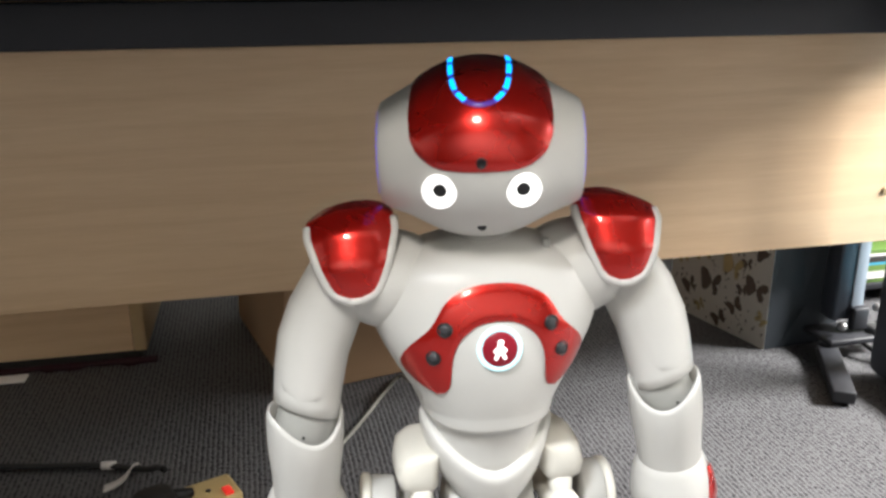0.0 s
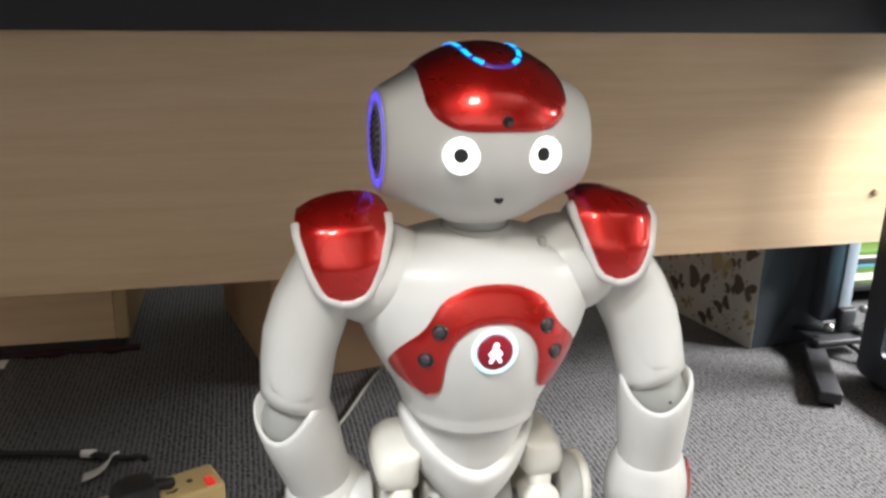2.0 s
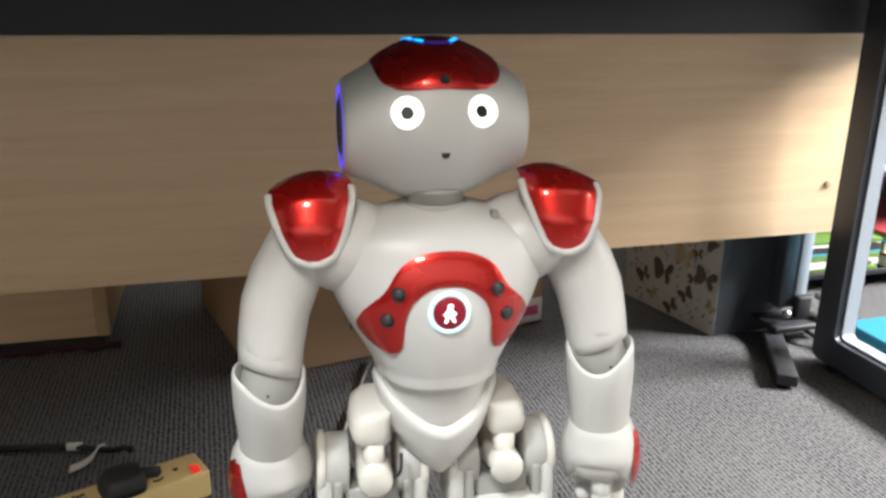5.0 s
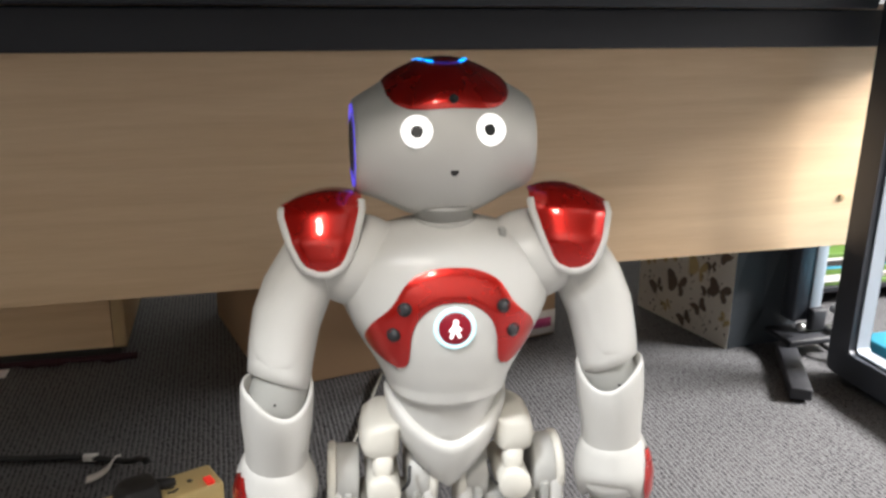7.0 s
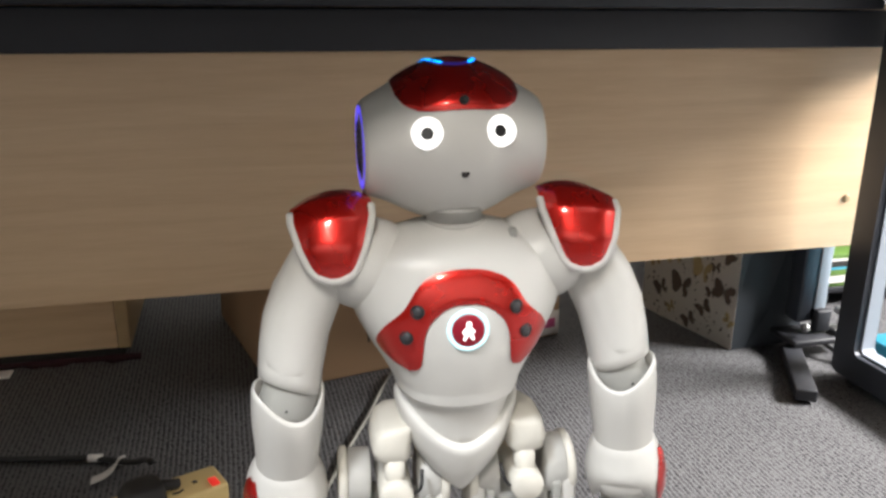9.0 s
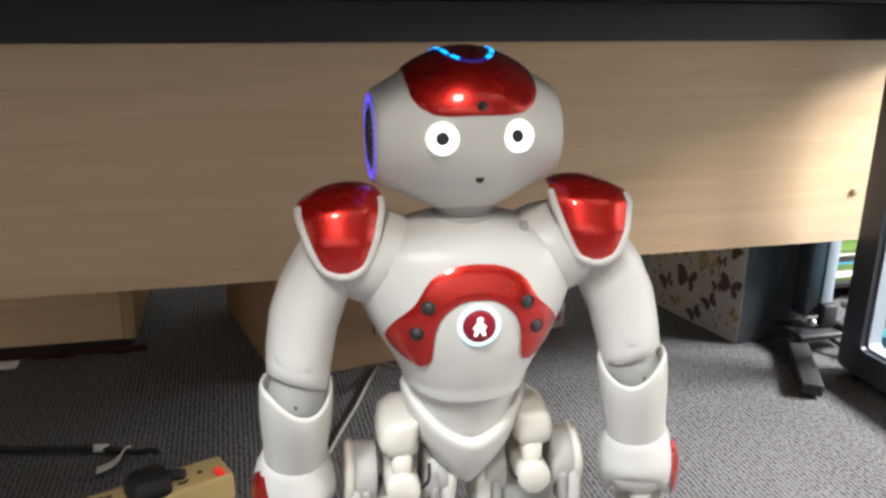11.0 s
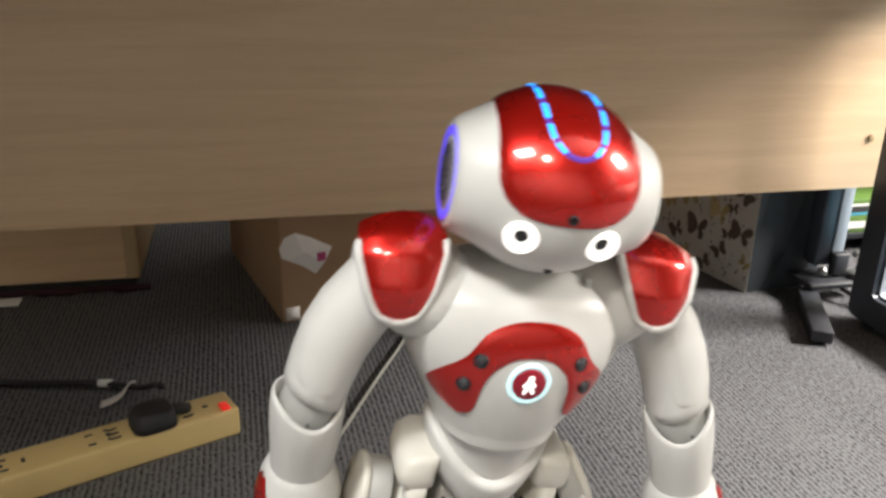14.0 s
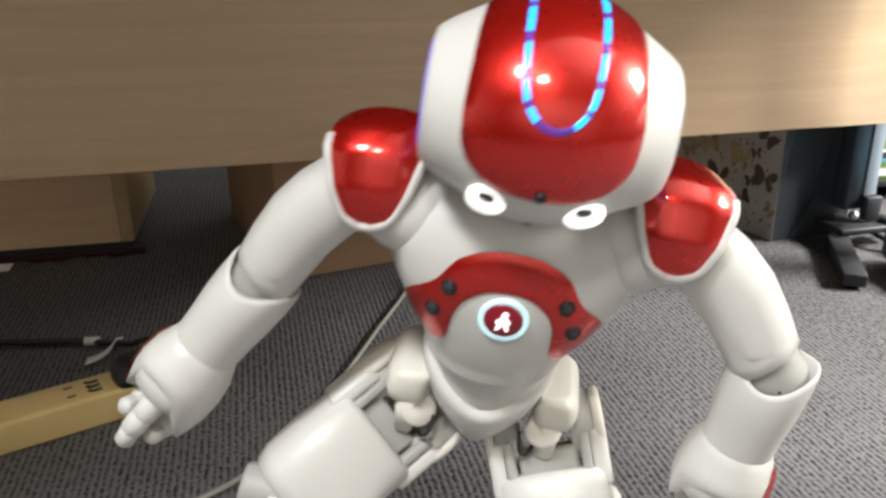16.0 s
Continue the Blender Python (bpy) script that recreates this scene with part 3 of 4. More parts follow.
def draped(a_path, b_path, off, steps=8, thick=0.0016):
    """A shell between two lines on the torso's front."""
    b = bmesh.new()
    rows = []
    for p, q in zip(a_path, b_path):
        r = []
        for k in range(steps + 1):
            v = p.lerp(q, k / steps)
            bulge = off + thick * min(1, 6 * min(k, steps - k) / steps + 0.15)
            r.append(b.verts.new((v.x, torso_front(v.x, v.z, bulge), v.z)))
        rows.append(r)
    for r0, r1 in zip(rows[:-1], rows[1:]):
        for k in range(steps):
            b.faces.new((r0[k], r0[k + 1], r1[k + 1], r1[k]))
    return b


part("chest_band", draped(outer, inner, 0.0006), RED, robot, "glossy metallic red chest band")


def disc(parent, name, mat, centre, normal, prof, label="", n=28):
    """A small turned piece that faces along normal."""
    q = Vector((0, 0, 1)).rotation_difference(Vector(normal).normalized()).to_matrix().to_4x4()
    return part(name, turned(prof, n, m=Matrix.Translation(centre) @ q), mat, parent, label)


for s in (-1, 1):
    for x, y, z in ((0.0341, -0.0537, 0.0698), (0.0416, -0.0490, 0.0509)):
        x *= s
        y = torso_front(x, z, 0.0018)
        nrm = (x * 9, -0.55, 0.06)
        sensor = disc(robot, "sensor", BLACK, (x, y, z), nrm, [(0.0050, -0.004), (0.0050, 0.0014), (0.0043, 0.0019), (0.0037, 0.0010)], "black ultrasonic sensor", 24)
        disc(sensor, "sensor_mesh", MESH, (x, y, z), nrm, [(0.0036, -0.002), (0.0036, 0.0011), (0.0015, 0.0015)], "", 18)

LOGO = (0, torso_front(0, 0.0558) - 0.0002, 0.0558)
halo = disc(robot, "button_ring", HALO, LOGO, (0, -1, 0.06), [(0.0146, -0.002), (0.0146, 0.0006), (0.0140, 0.0011), (0.0118, 0.0011), (0.0114, 0.0002)], "glowing pale cyan ring", 40)
disc(robot, "chest_button", RED_DARK, LOGO, (0, -1, 0.06), [(0.0114, -0.001), (0.0114, 0.0012), (0.0105, 0.0018)], "dark red round button", 36)
b = bmesh.new()
tilt = Matrix.Translation(LOGO) @ Vector((0, 0, 1)).rotation_difference(Vector((0, -1, 0.06)).normalized()).to_matrix().to_4x4()
for px, py, r in ((0.0004, 0.0048, 0.0020), (0.0, 0.0022, 0.0019), (0.0002, 0.0002, 0.0020), (-0.0020, 0.0006, 0.0012), (-0.0034, -0.0008, 0.0011), (0.0022, 0.0008, 0.0012), (0.0034, -0.0004, 0.0011), (-0.0014, -0.0022, 0.0014), (-0.0021, -0.0042, 0.0013), (-0.0028, -0.0056, 0.0012), (0.0014, -0.0022, 0.0014), (0.0022, -0.0040, 0.0013), (0.0029, -0.0054, 0.0012)):
    turned([(r, 0.0010), (r, 0.0022), (r * 0.8, 0.0024)], 16, m=tilt @ Matrix.Translation((px, py, 0)), bm=b)
part("button_icon", b, ICON, robot, "glowing white icon")

# pelvis
PZ = [-0.0265, -0.030, -0.036, -0.050, -0.062, -0.073, -0.082, -0.0880]
p_hw = soft(PZ, [0.041, 0.0465, 0.0475, 0.0415, 0.032, 0.022, 0.0135, 0.006])
p_fr = soft(PZ, [0.041, 0.0455, 0.0465, 0.044, 0.041, 0.037, 0.033, 0.027])
rings = []
for z in np.linspace(-0.0265, -0.0880, 26):
    dip = 0.037 * max(0.0, 1 - (-0.0265 - z) / 0.05)
    rings.append([(x, y * (1 if y < 0 else 0.85), zz + dip * (abs(x) / 0.047) ** 1.6 - dip * 0.385) for x, y, zz in oval(0, 0, z, p_hw(z), p_fr(z), 48, 2.2)])
part("pelvis_shell", loft(rings), WHITE, robot)
part("waist_seam", loft([oval(0, 0, -0.0040, 0.0400, 0.0430, 48, 2.3), oval(0, 0, -0.0080, 0.0400, 0.0430, 48, 2.3)]), GREY, robot, "grey waist seam")
for s in (-1, 1):
    b = loft([oval(s * 0.040, -0.002, -0.032, 0.010, 0.022, 24, 4), oval(s * 0.046, -0.004, -0.032, 0.012, 0.025, 24, 4), oval(s * 0.050, -0.005, -0.037, 0.0150, 0.027, 24, 4), oval(s * 0.052, -0.006, -0.048, 0.0155, 0.027, 24, 4), oval(s * 0.051, -0.008, -0.0555, 0.0145, 0.025, 24, 4), oval(s * 0.050, -0.010, -0.0585, 0.011, 0.021, 24, 4)])
    part("hip_yoke", b, CREAM, robot, "cream hip bracket")
    part("hip_neck", loft([oval(s * 0.050, -0.022, -0.056, 0.0085, 0.011, 20, 3), oval(s * 0.050, -0.024, -0.085, 0.0072, 0.010, 20, 3)]), CREAM, robot)
    part("hip_wire", tube(smooth_path([(s * 0.030, -0.030, -0.066), (s * 0.032, -0.038, -0.076), (s * 0.038, -0.034, -0.084), (s * 0.042, -0.030, -0.076)], 5), 0.0014, 6), BLACK, robot, "black wire")

# head, with its neck joint at the part's own origin
HX = [0, 0.0125, 0.025, 0.038, 0.049, 0.0585, 0.0635]
h_top = even_fit(HX, [0.1065, 0.1052, 0.1016, 0.0945, 0.0885, 0.0830, 0.0800])
h_bot = even_fit(HX, [-0.006, -0.0050, -0.0015, 0.0050, 0.0100, 0.0135, 0.0160])
h_dep = even_fit(HX, [0.0630, 0.0615, 0.0580, 0.0520, 0.0465, 0.0405, 0.0350])
HPW = 2.15


def head_pt(x, th, off=0.0):
    """A point of the head's skin: th is 0 in front, 90 on top."""
    a = radians(th)
    c, s = math.cos(a), math.sin(a)
    cz, rz, ry = (h_top(x) + h_bot(x)) / 2, (h_top(x) - h_bot(x)) / 2, h_dep(x)
    y = -(ry + off) * math.copysign(abs(c) ** (2 / HPW), c)
    z = cz + (rz + off) * math.copysign(abs(s) ** (2 / HPW), s)
    if z < cz and y < 0:
        y *= 1 - 0.10 * ((cz - z) / rz) ** 2
    return Vector((x, y, z))


head = part("head", bmesh.new(), WHITE, robot, "white rounded head shell")
EYE_AT = [(s * 0.0250, -0.0577, 0.0426) for s in (-1, 1)]
xs = list(np.linspace(-0.0635, 0.0635, 82))
b = loft([[head_pt(x, 360 * k / 110) for k in range(110)] for x in xs])
kill = [f for f in b.faces if any((Vector(f.calc_center_median()) - Vector(e)).length < 0.0089 and f.calc_center_median().y < -0.03 for e in EYE_AT) and len(f.verts) == 4]
bmesh.ops.delete(b, geom=kill, context="FACES")
b.to_mesh(head.data)
b.free()
for pl in head.data.polygons:
    pl.use_smooth = len(pl.vertices) == 4


def on_head(name, bm, mat, parent=None, label="", smooth=True):
    return part(name, bm, mat, parent or head, label, smooth)


for e in EYE_AT:
    nrm = Vector((e[0] * 7.5, -0.97, -0.02)).normalized()
    q = Vector((0, 0, 1)).rotation_difference(nrm).to_matrix().to_4x4()
    m = Matrix.Translation(e) @ q
    b = loft([oval(0, 0, h, r, r, 36) for r, h in ((0.0105, -0.005), (0.0105, 0.0010), (0.0100, 0.0017), (0.0093, 0.0013), (0.0072, -0.0004), (0.0043, -0.0014))], False)
    bmesh.ops.transform(b, matrix=m, verts=b.verts)
    eye = on_head("eye", b, EYE, label="glowing white eye ring")
    part("pupil", turned([(0.0045, -0.0035), (0.0045, -0.0014), (0.003, -0.0014)], 24, m=m), BLACK, eye, "dark round pupil")
on_head("mouth_camera", turned([(0.0028, -0.002), (0.0028, 0.0018), (0.0022, 0.0020)], 20, "y", Matrix.Translation((0, head_pt(0, 322).y - 0.0002, 0.0163)) @ Matrix.Rotation(math.pi, 4, "X")), BLACK, label="tiny dark camera hole")
cap_w = soft([0.0, 4, 8, 14, 24, 45, 90, 130, 168], [0.0295, 0.0335, 0.0365, 0.0395, 0.0425, 0.0435, 0.0420, 0.039, 0.034], 160)
rows = []
b = bmesh.new()
CT = list(np.linspace(0, 168, 70))
for th in CT:
    row = []
    for k in range(33):
        sx = -1 + 2 * k / 32
        x = cap_w(th) * sx
        edge = min(1.0, 10 * min(1 - abs(sx), (th + 0.5) / 40) + 0.12)
        row.append(b.verts.new(head_pt(x, th + 5.0 + sx ** 4 * 3.0 * max(0, 1 - th / 12), 0.0004 + 0.0017 * edge)))
    rows.append(row)
for r0, r1 in zip(rows[:-1], rows[1:]):
    for k in range(32):
        b.faces.new((r0[k], r0[k + 1], r1[k + 1], r1[k]))
cap = on_head("head_cap", b, RED, label="glossy metallic red head cap")
on_head("forehead_camera", turned([(0.0031, -0.002), (0.0031, 0.0010), (0.0025, 0.0014), (0.0021, 0.0004)], 24, "y", Matrix.Translation((0, -0.0648, 0.0620)) @ Matrix.Rotation(math.pi, 4, "X")), BLACK, cap, "dark forehead camera lens")

# loop of lights on the cap
def led_at(u):
    """A point of the loop: u runs from one back end over the front to the other."""
    q = smooth_path([(-0.015, 140, 0), (-0.0172, 118, 0), (-0.0182, 98, 0), (-0.0178, 76, 0), (-0.0155, 58, 0), (-0.009, 47.5, 0), (0, 44, 0), (0.009, 47.5, 0), (0.0155, 58, 0), (0.0178, 76, 0), (0.0182, 98, 0), (0.0172, 118, 0), (0.015, 140, 0)], 10)
    f = u * (len(q) - 1)
    i = min(int(f), len(q) - 2)
    return q[i].lerp(q[i + 1], f - i)


def band(u0, u1, n, w, off):
    b = bmesh.new()
    rows = []
    for i in range(n + 1):
        p0, p1 = led_at(max(0, u0 + (u1 - u0) * i / n - 0.004)), led_at(min(1, u0 + (u1 - u0) * i / n + 0.004))
        p = led_at(u0 + (u1 - u0) * i / n)
        a, c = head_pt(p0.x, p0.y), head_pt(p1.x, p1.y)
        d = (c - a).normalized()
        o = head_pt(p.x, p.y, off)
        up = (o - Vector((p.x * 0.5, 0, 0.05))).normalized()
        s = d.cross(up).normalized()
        rows.append([o - s * w, o - s * w * 0.6 + up * 0.0004, o + s * w * 0.6 + up * 0.0004, o + s * w])
    return loft(rows, False, b, close=False)


track = on_head("light_guide", band(0.0, 1.0, 120, 0.0017, 0.0022), LED_TRACK, cap, "violet light guide loop")
for k in range(14):
    u = 0.035 + 0.93 * k / 13
    if abs(u - 0.5) < 0.07:
        continue
    part("led", band(u - 0.026, u + 0.026, 8, 0.0015, 0.0026), LED, cap, "bright blue light segment")

for s in (-1, 1):
    ear_c = Vector((s * 0.0630, 0, 0.0480))
    m = Matrix.Translation(ear_c) @ Matrix.Rotation(s * math.pi / 2, 4, "Y")
    ear = on_head("ear_ring", turned([(0.0300, -0.004), (0.0304, 0.0004), (0.0294, 0.0016), (0.0240, 0.0010), (0.0226, -0.0024)], 48, m=m), EAR_RING, label="glowing violet-blue ear ring")
    part("speaker_mesh", turned([(0.0225, -0.003), (0.0222, 0.0006), (0.018, 0.0020), (0.010, 0.0026), (0.004, 0.0028)], 40, m=m), SPEAKER, ear, "grey perforated speaker cover")
    bh = bmesh.new()
    for ri, cnt in ((0.0, 1), (0.0042, 6), (0.0084, 12), (0.0126, 18), (0.0166, 22)):
        for k in range(cnt):
            a = 2 * math.pi * k / cnt + ri * 90
            turned([(0.0016, 0.001), (0.0016, 0.0027 - ri * 0.05 + 0.0006)], 8, m=m @ Matrix.Translation((ri * math.cos(a), ri * math.sin(a), 0)), bm=bh)
    tagged(part("speaker_hole", bh, BLACK, ear, "rows of small dark speaker holes"), kind="stuff")
    on_head("ear_cradle", loft([oval(0, 0.0480, s * 0.0610, 0.0335, 0.0320, 48, 2, "x"), oval(0, 0.0480, s * 0.0640, 0.0318, 0.0312, 48, 2, "x")], True), WHITE)

# ---- arms: each piece hangs along -z from its joint at the origin ----
pad_w = soft([0, 0.15, 0.35, 0.6, 0.8, 0.92, 1.0], [0.0245, 0.0268, 0.0268, 0.0212, 0.0160, 0.0112, 0.003], 120)
pad_d = soft([0, 0.15, 0.35, 0.6, 1.0], [0.0, 0.50, 0.82, 1.0, 0.95], 60)
pad_z = soft([0, 0.15, 0.35, 0.6, 0.85, 1.0], [0.0405, 0.0375, 0.0265, 0.0060, -0.0100, -0.0170], 60)
PADS, UPPER, FORE, THIGH, SHIN, FOOT = {}, {}, {}, {}, {}, {}
for s in (-1, 1):
    side = "red shoulder shell with white rim"
    # pad: a shell round the shoulder, wide above, a rounded tongue below
    def pad_pt(u, v, off):
        """u across -1..1, v from the top 0 to the tongue 1."""
        w = pad_w(v)
        x = u * (w + off * 0.5)
        d = (0.0400 + off) * pad_d(v) * math.sqrt(max(0.1, 1 - (x / 0.046) ** 2))
        z = pad_z(v) + off * 0.5 * (1 - v) - (0.0060 * u * u + 0.0035 * u * s) * (1 - v) ** 1.5
        return Vector((x + s * 0.002, 0.003 - d, z))
    b = bmesh.new()
    g = [[b.verts.new(pad_pt(-1 + 2 * i / 24, j / 24, 0.0026 + 0.0014 * min(1, 5 * min(i, 24 - i, 24 - j) / 24))) for i in range(25)] for j in range(25)]
    for j in range(24):
        for i in range(24):
            b.faces.new((g[j][i], g[j][i + 1], g[j + 1][i + 1], g[j + 1][i]))
    rim = [pad_pt(-1, 0.22 + 0.78 * j / 20, 0.0016) for j in range(21)] + [pad_pt(-1 + 2 * i / 24, 1, 0.0016) for i in range(1, 24)] + [pad_pt(1, 1 - 0.78 * j / 20, 0.0016) for j in range(21)]
    pad = part("shoulder_pad", b, RED, robot, side)
    part("pad_rim", tube(rim, 0.0030, 8), WHITE, pad, "white pad rim")
    bt = bmesh.new()
    bmesh.ops.create_uvsphere(bt, u_segments=28, v_segments=18, radius=1, matrix=Matrix.Translation((s * 0.002, 0.006, 0.004)) @ Matrix.Diagonal((0.0270, 0.034, 0.033, 1)))
    part("pad_base", bt, WHITE, pad, "white shoulder cup")
    PADS[s] = pad
    # upper arm
    rr = []
    for z, r, dx in ((0.024, 0.010, 0), (0.020, 0.019, 0.0), (0.008, 0.0235, 0.002), (-0.012, 0.0245, 0.006), (-0.035, 0.0247, 0.0105), (-0.058, 0.0245, 0.0110), (-0.080, 0.0238, 0.0075), (-0.093, 0.0232, 0.0045), (-0.1005, 0.0224, 0.003), (-0.1015, 0.0200, 0.003)):
        rr.append(oval(s * dx, 0, z, r, r * 1.06, 40, 2.15))
    up = part("upper_arm", loft(rr), WHITE, robot, "white curved upper arm shell")
    part("elbow_joint", loft([oval(0, 0, -0.092, 0.0190, 0.0190, 32), oval(0, 0, -0.104, 0.0204, 0.0204, 32), oval(0, 0, -0.118, 0.0204, 0.0204, 32), oval(0, 0, -0.126, 0.017, 0.017, 32), oval(0, 0, -0.130, 0.010, 0.010, 32)]), GREY, up, "grey elbow joint")
    part("elbow_screw", turned([(0.0010, 0), (0.0010, 0.0008)], 10, "y", Matrix.Translation((0, -0.0205, -0.116)) @ Matrix.Rotation(math.pi, 4, "X")), BLACK, up)
    b = bmesh.new()
    rows = []
    for j in range(19):
        v = j / 18
        z = -0.014 - 0.080 * v
        half = radians(62) * (1 - v ** 5) ** 0.5 if v < 1 else 0.02
        r, dx = float(np.interp(-z, [-0.008, 0.012, 0.035, 0.058, 0.080, 0.096], [0.0235, 0.0245, 0.0247, 0.0245, 0.0238, 0.0230])), float(np.interp(-z, [0.012, 0.035, 0.058, 0.080, 0.096], [0.006, 0.0105, 0.0110, 0.0075, 0.0035]))
        row = []
        for i in range(13):
            u = -1 + i / 6
            q = radians(-90 + s * 14) + u * half
            o = r + 0.0006 * min(1.0, 4 * (1 - abs(u)) + 0.1) * (1 if j < 18 else 0)
            row.append(b.verts.new((s * dx + o * math.copysign(abs(math.cos(q)) ** 0.93, math.cos(q)), 1.06 * o * math.copysign(abs(math.sin(q)) ** 0.93, math.sin(q)), z)))
        rows.append(row)
    for r0, r1 in zip(rows[:-1], rows[1:]):
        for k in range(12):
            b.faces.new((r0[k], r0[k + 1], r1[k + 1], r1[k]))
    part("arm_panel", b, WHITE, up, "raised white arm panel")
    UPPER[s] = up
    # forearm sleeve with a scooped mouth
    rings = []
    prof = [(-0.020, 0.0218), (0.014, 0.0228), (0.0148, 0.0244), (0.010, 0.0255), (-0.004, 0.0258), (-0.020, 0.0253), (-0.038, 0.0238), (-0.050, 0.0232), (-0.056, 0.0230)]
    for z, r in prof:
        ring = []
        for x, y, zz in oval(0, 0, z, r, r, 48):
            scoop = max(0.0, -y / r) ** 2 * 0.016 + max(0.0, y / r) ** 2 * 0.006
            ring.append((x, y, zz - scoop * max(0, (z + 0.056) / 0.070)))
        rings.append(ring)
    b = loft(rings, False)
    fa = part("forearm", b, WHITE, robot, "white forearm sleeve with scooped mouth")
    part("forearm_lining", loft([oval(0, 0, -0.034, 0.0214, 0.0214, 32), oval(0, 0, -0.016, 0.0214, 0.0214, 32)]), GREY, fa, "grey sleeve lining")
    HP = [(-0.0545, 0.0218), (-0.056, 0.0236), (-0.062, 0.0262), (-0.072, 0.0298), (-0.086, 0.0318), (-0.100, 0.0312), (-0.112, 0.0288), (-0.121, 0.0262)]
    hr = lambda z: float(np.interp(-z, [-q[0] for q in HP], [q[1] for q in HP]))
    shell = [[(x * 0.97, y * (1.0 if y < 0 else 1.06), zz - 0.012 * max(0, y / r) * max(0, (-z - 0.09) / 0.03) + 0.034 * max(0, -y / r) ** 1.4 * max(0, (-z - 0.072) / 0.049)) for x, y, zz in oval(0, 0, z, r, r, 44)] for z, r in HP]
    shell += [[(x * 0.88, y * 0.88, z + 0.003) for x, y, z in shell[-1]], [(x * 0.8, y * 0.8, z + 0.022) for x, y, z in shell[-1]]]
    gr = part("gripper_shell", loft(shell, True), WHITE, fa, "white rounded wrist shell")
    b = bmesh.new()
    rows = []
    for j in range(17):
        z = -0.064 - 0.056 * j / 16
        half = radians(30) * math.sin(math.pi * min(0.98, 0.04 + j / 17)) ** 0.7
        row = []
        for i in range(9):
            a = (0 if s > 0 else math.pi) + (-1 + 2 * i / 8) * half
            r = hr(z) + 0.0006 + 0.0016 * (1 - (2 * i / 8 - 1) ** 2)
            row.append(b.verts.new((r * math.cos(a) * 0.97, r * math.sin(a) * (1 if math.sin(a) < 0 else 1.06), z)))
        rows.append(row)
    for r0, r1 in zip(rows[:-1], rows[1:]):
        for k in range(8):
            b.faces.new((r0[k], r0[k + 1], r1[k + 1], r1[k]))
    part("side_stripe", b, RED, fa, "glossy red side stripe")
    for fx, fy, bend in ((-0.0115, 0.007, -0.85), (0.0115, 0.007, -0.85), (0.003, -0.013, 0.22)):
        b = bmesh.new()
        p = Vector((fx, fy, -0.102))
        d = Vector((fx * 4, 0.25 * (1 if fy > 0 else -1), -1)).normalized()
        for k, (ln, r) in enumerate(((0.016, 0.0084), (0.013, 0.0078), (0.012, 0.0066))):
            q = p + d * ln
            m = Matrix.Translation(p) @ Vector((0, 0, 1)).rotation_difference(d).to_matrix().to_4x4()
            turned([(r * 0.6, -r * 0.5), (r, 0), (r * 1.04, ln * 0.5), (r, ln * 0.9), (r * 0.6, ln + r * 0.3)], 14, m=m, bm=b)
            p = q
            d = (Matrix.Rotation(bend, 3, "X") @ d).normalized()
        part("finger", b, WHITE, fa, "jointed white finger")
    part("palm", loft([oval(0, 0.000, -0.070, 0.0265, 0.0255, 24, 2.4), oval(0, -0.004, -0.088, 0.0258, 0.0245, 24, 2.4), oval(0, -0.003, -0.100, 0.0228, 0.0215, 24, 2.4), oval(0, 0.000, -0.107, 0.016, 0.015, 24, 2.4)]), WHITE, fa, "white palm block")
    FORE[s] = fa
    # thigh: shell below, fork plates above, grey motor discs
    tb = loft([oval(0, 0.002, z, rx, ry, 36, 3.2) for z, rx, ry in ((-0.030, 0.030, 0.026), (-0.032, 0.0385, 0.033), (-0.036, 0.0405, 0.0355), (-0.070, 0.0410, 0.0380), (-0.098, 0.0390, 0.0375), (-0.108, 0.0355, 0.034), (-0.110, 0.030, 0.028))])
    th = part("thigh", tb, WHITE, robot, "white thigh shell with forked top")
    for k in (-1, 1):
        prof = [(0.0, -0.0035), (0.023, -0.0035), (0.0252, -0.0022), (0.0255, 0.0), (0.0252, 0.0022), (0.023, 0.0035), (0.0, 0.0035)]
        m = Matrix.Translation((k * 0.0390, 0.002, -0.002)) @ Matrix.Rotation(math.pi / 2, 4, "Y")
        part("hip_disc", turned(prof, 32, m=m), CREAM, th, "cream hip disc")
        m = Matrix.Translation((k * 0.0270, 0.002, -0.002)) @ Matrix.Rotation(math.pi / 2, 4, "Y")
        part("hip_motor", turned([(0.0, -0.0085), (0.0225, -0.0085), (0.0238, -0.007), (0.0238, 0.007), (0.0232, 0.0085), (0.0, 0.0085)], 32, m=m), NECK, th, "grey hip motor housing")
        part("fork_plate", box(k * 0.036 - 0.006, k * 0.036 + 0.006, -0.022, 0.026, -0.045, -0.004, 0.004, 3), WHITE, th)
        part("fork_lining", box(k * 0.0265 - 0.0035, k * 0.0265 + 0.0035, -0.024, 0.020, -0.045, -0.006, 0.002), GREY, th, "grey fork lining")
    kn = turned([(0.0, -0.036), (0.0105, -0.036), (0.0125, -0.034), (0.0130, -0.030), (0.0130, 0.020), (0.011, 0.022)], 28, "y")
    part("hip_knuckle", kn, CREAM, th, "cream hip knuckle")
    part("hip_cross", box(-0.021, 0.021, -0.018, 0.018, -0.036, -0.014, 0.003), GREY, th, "grey cross block")
    THIGH[s] = th
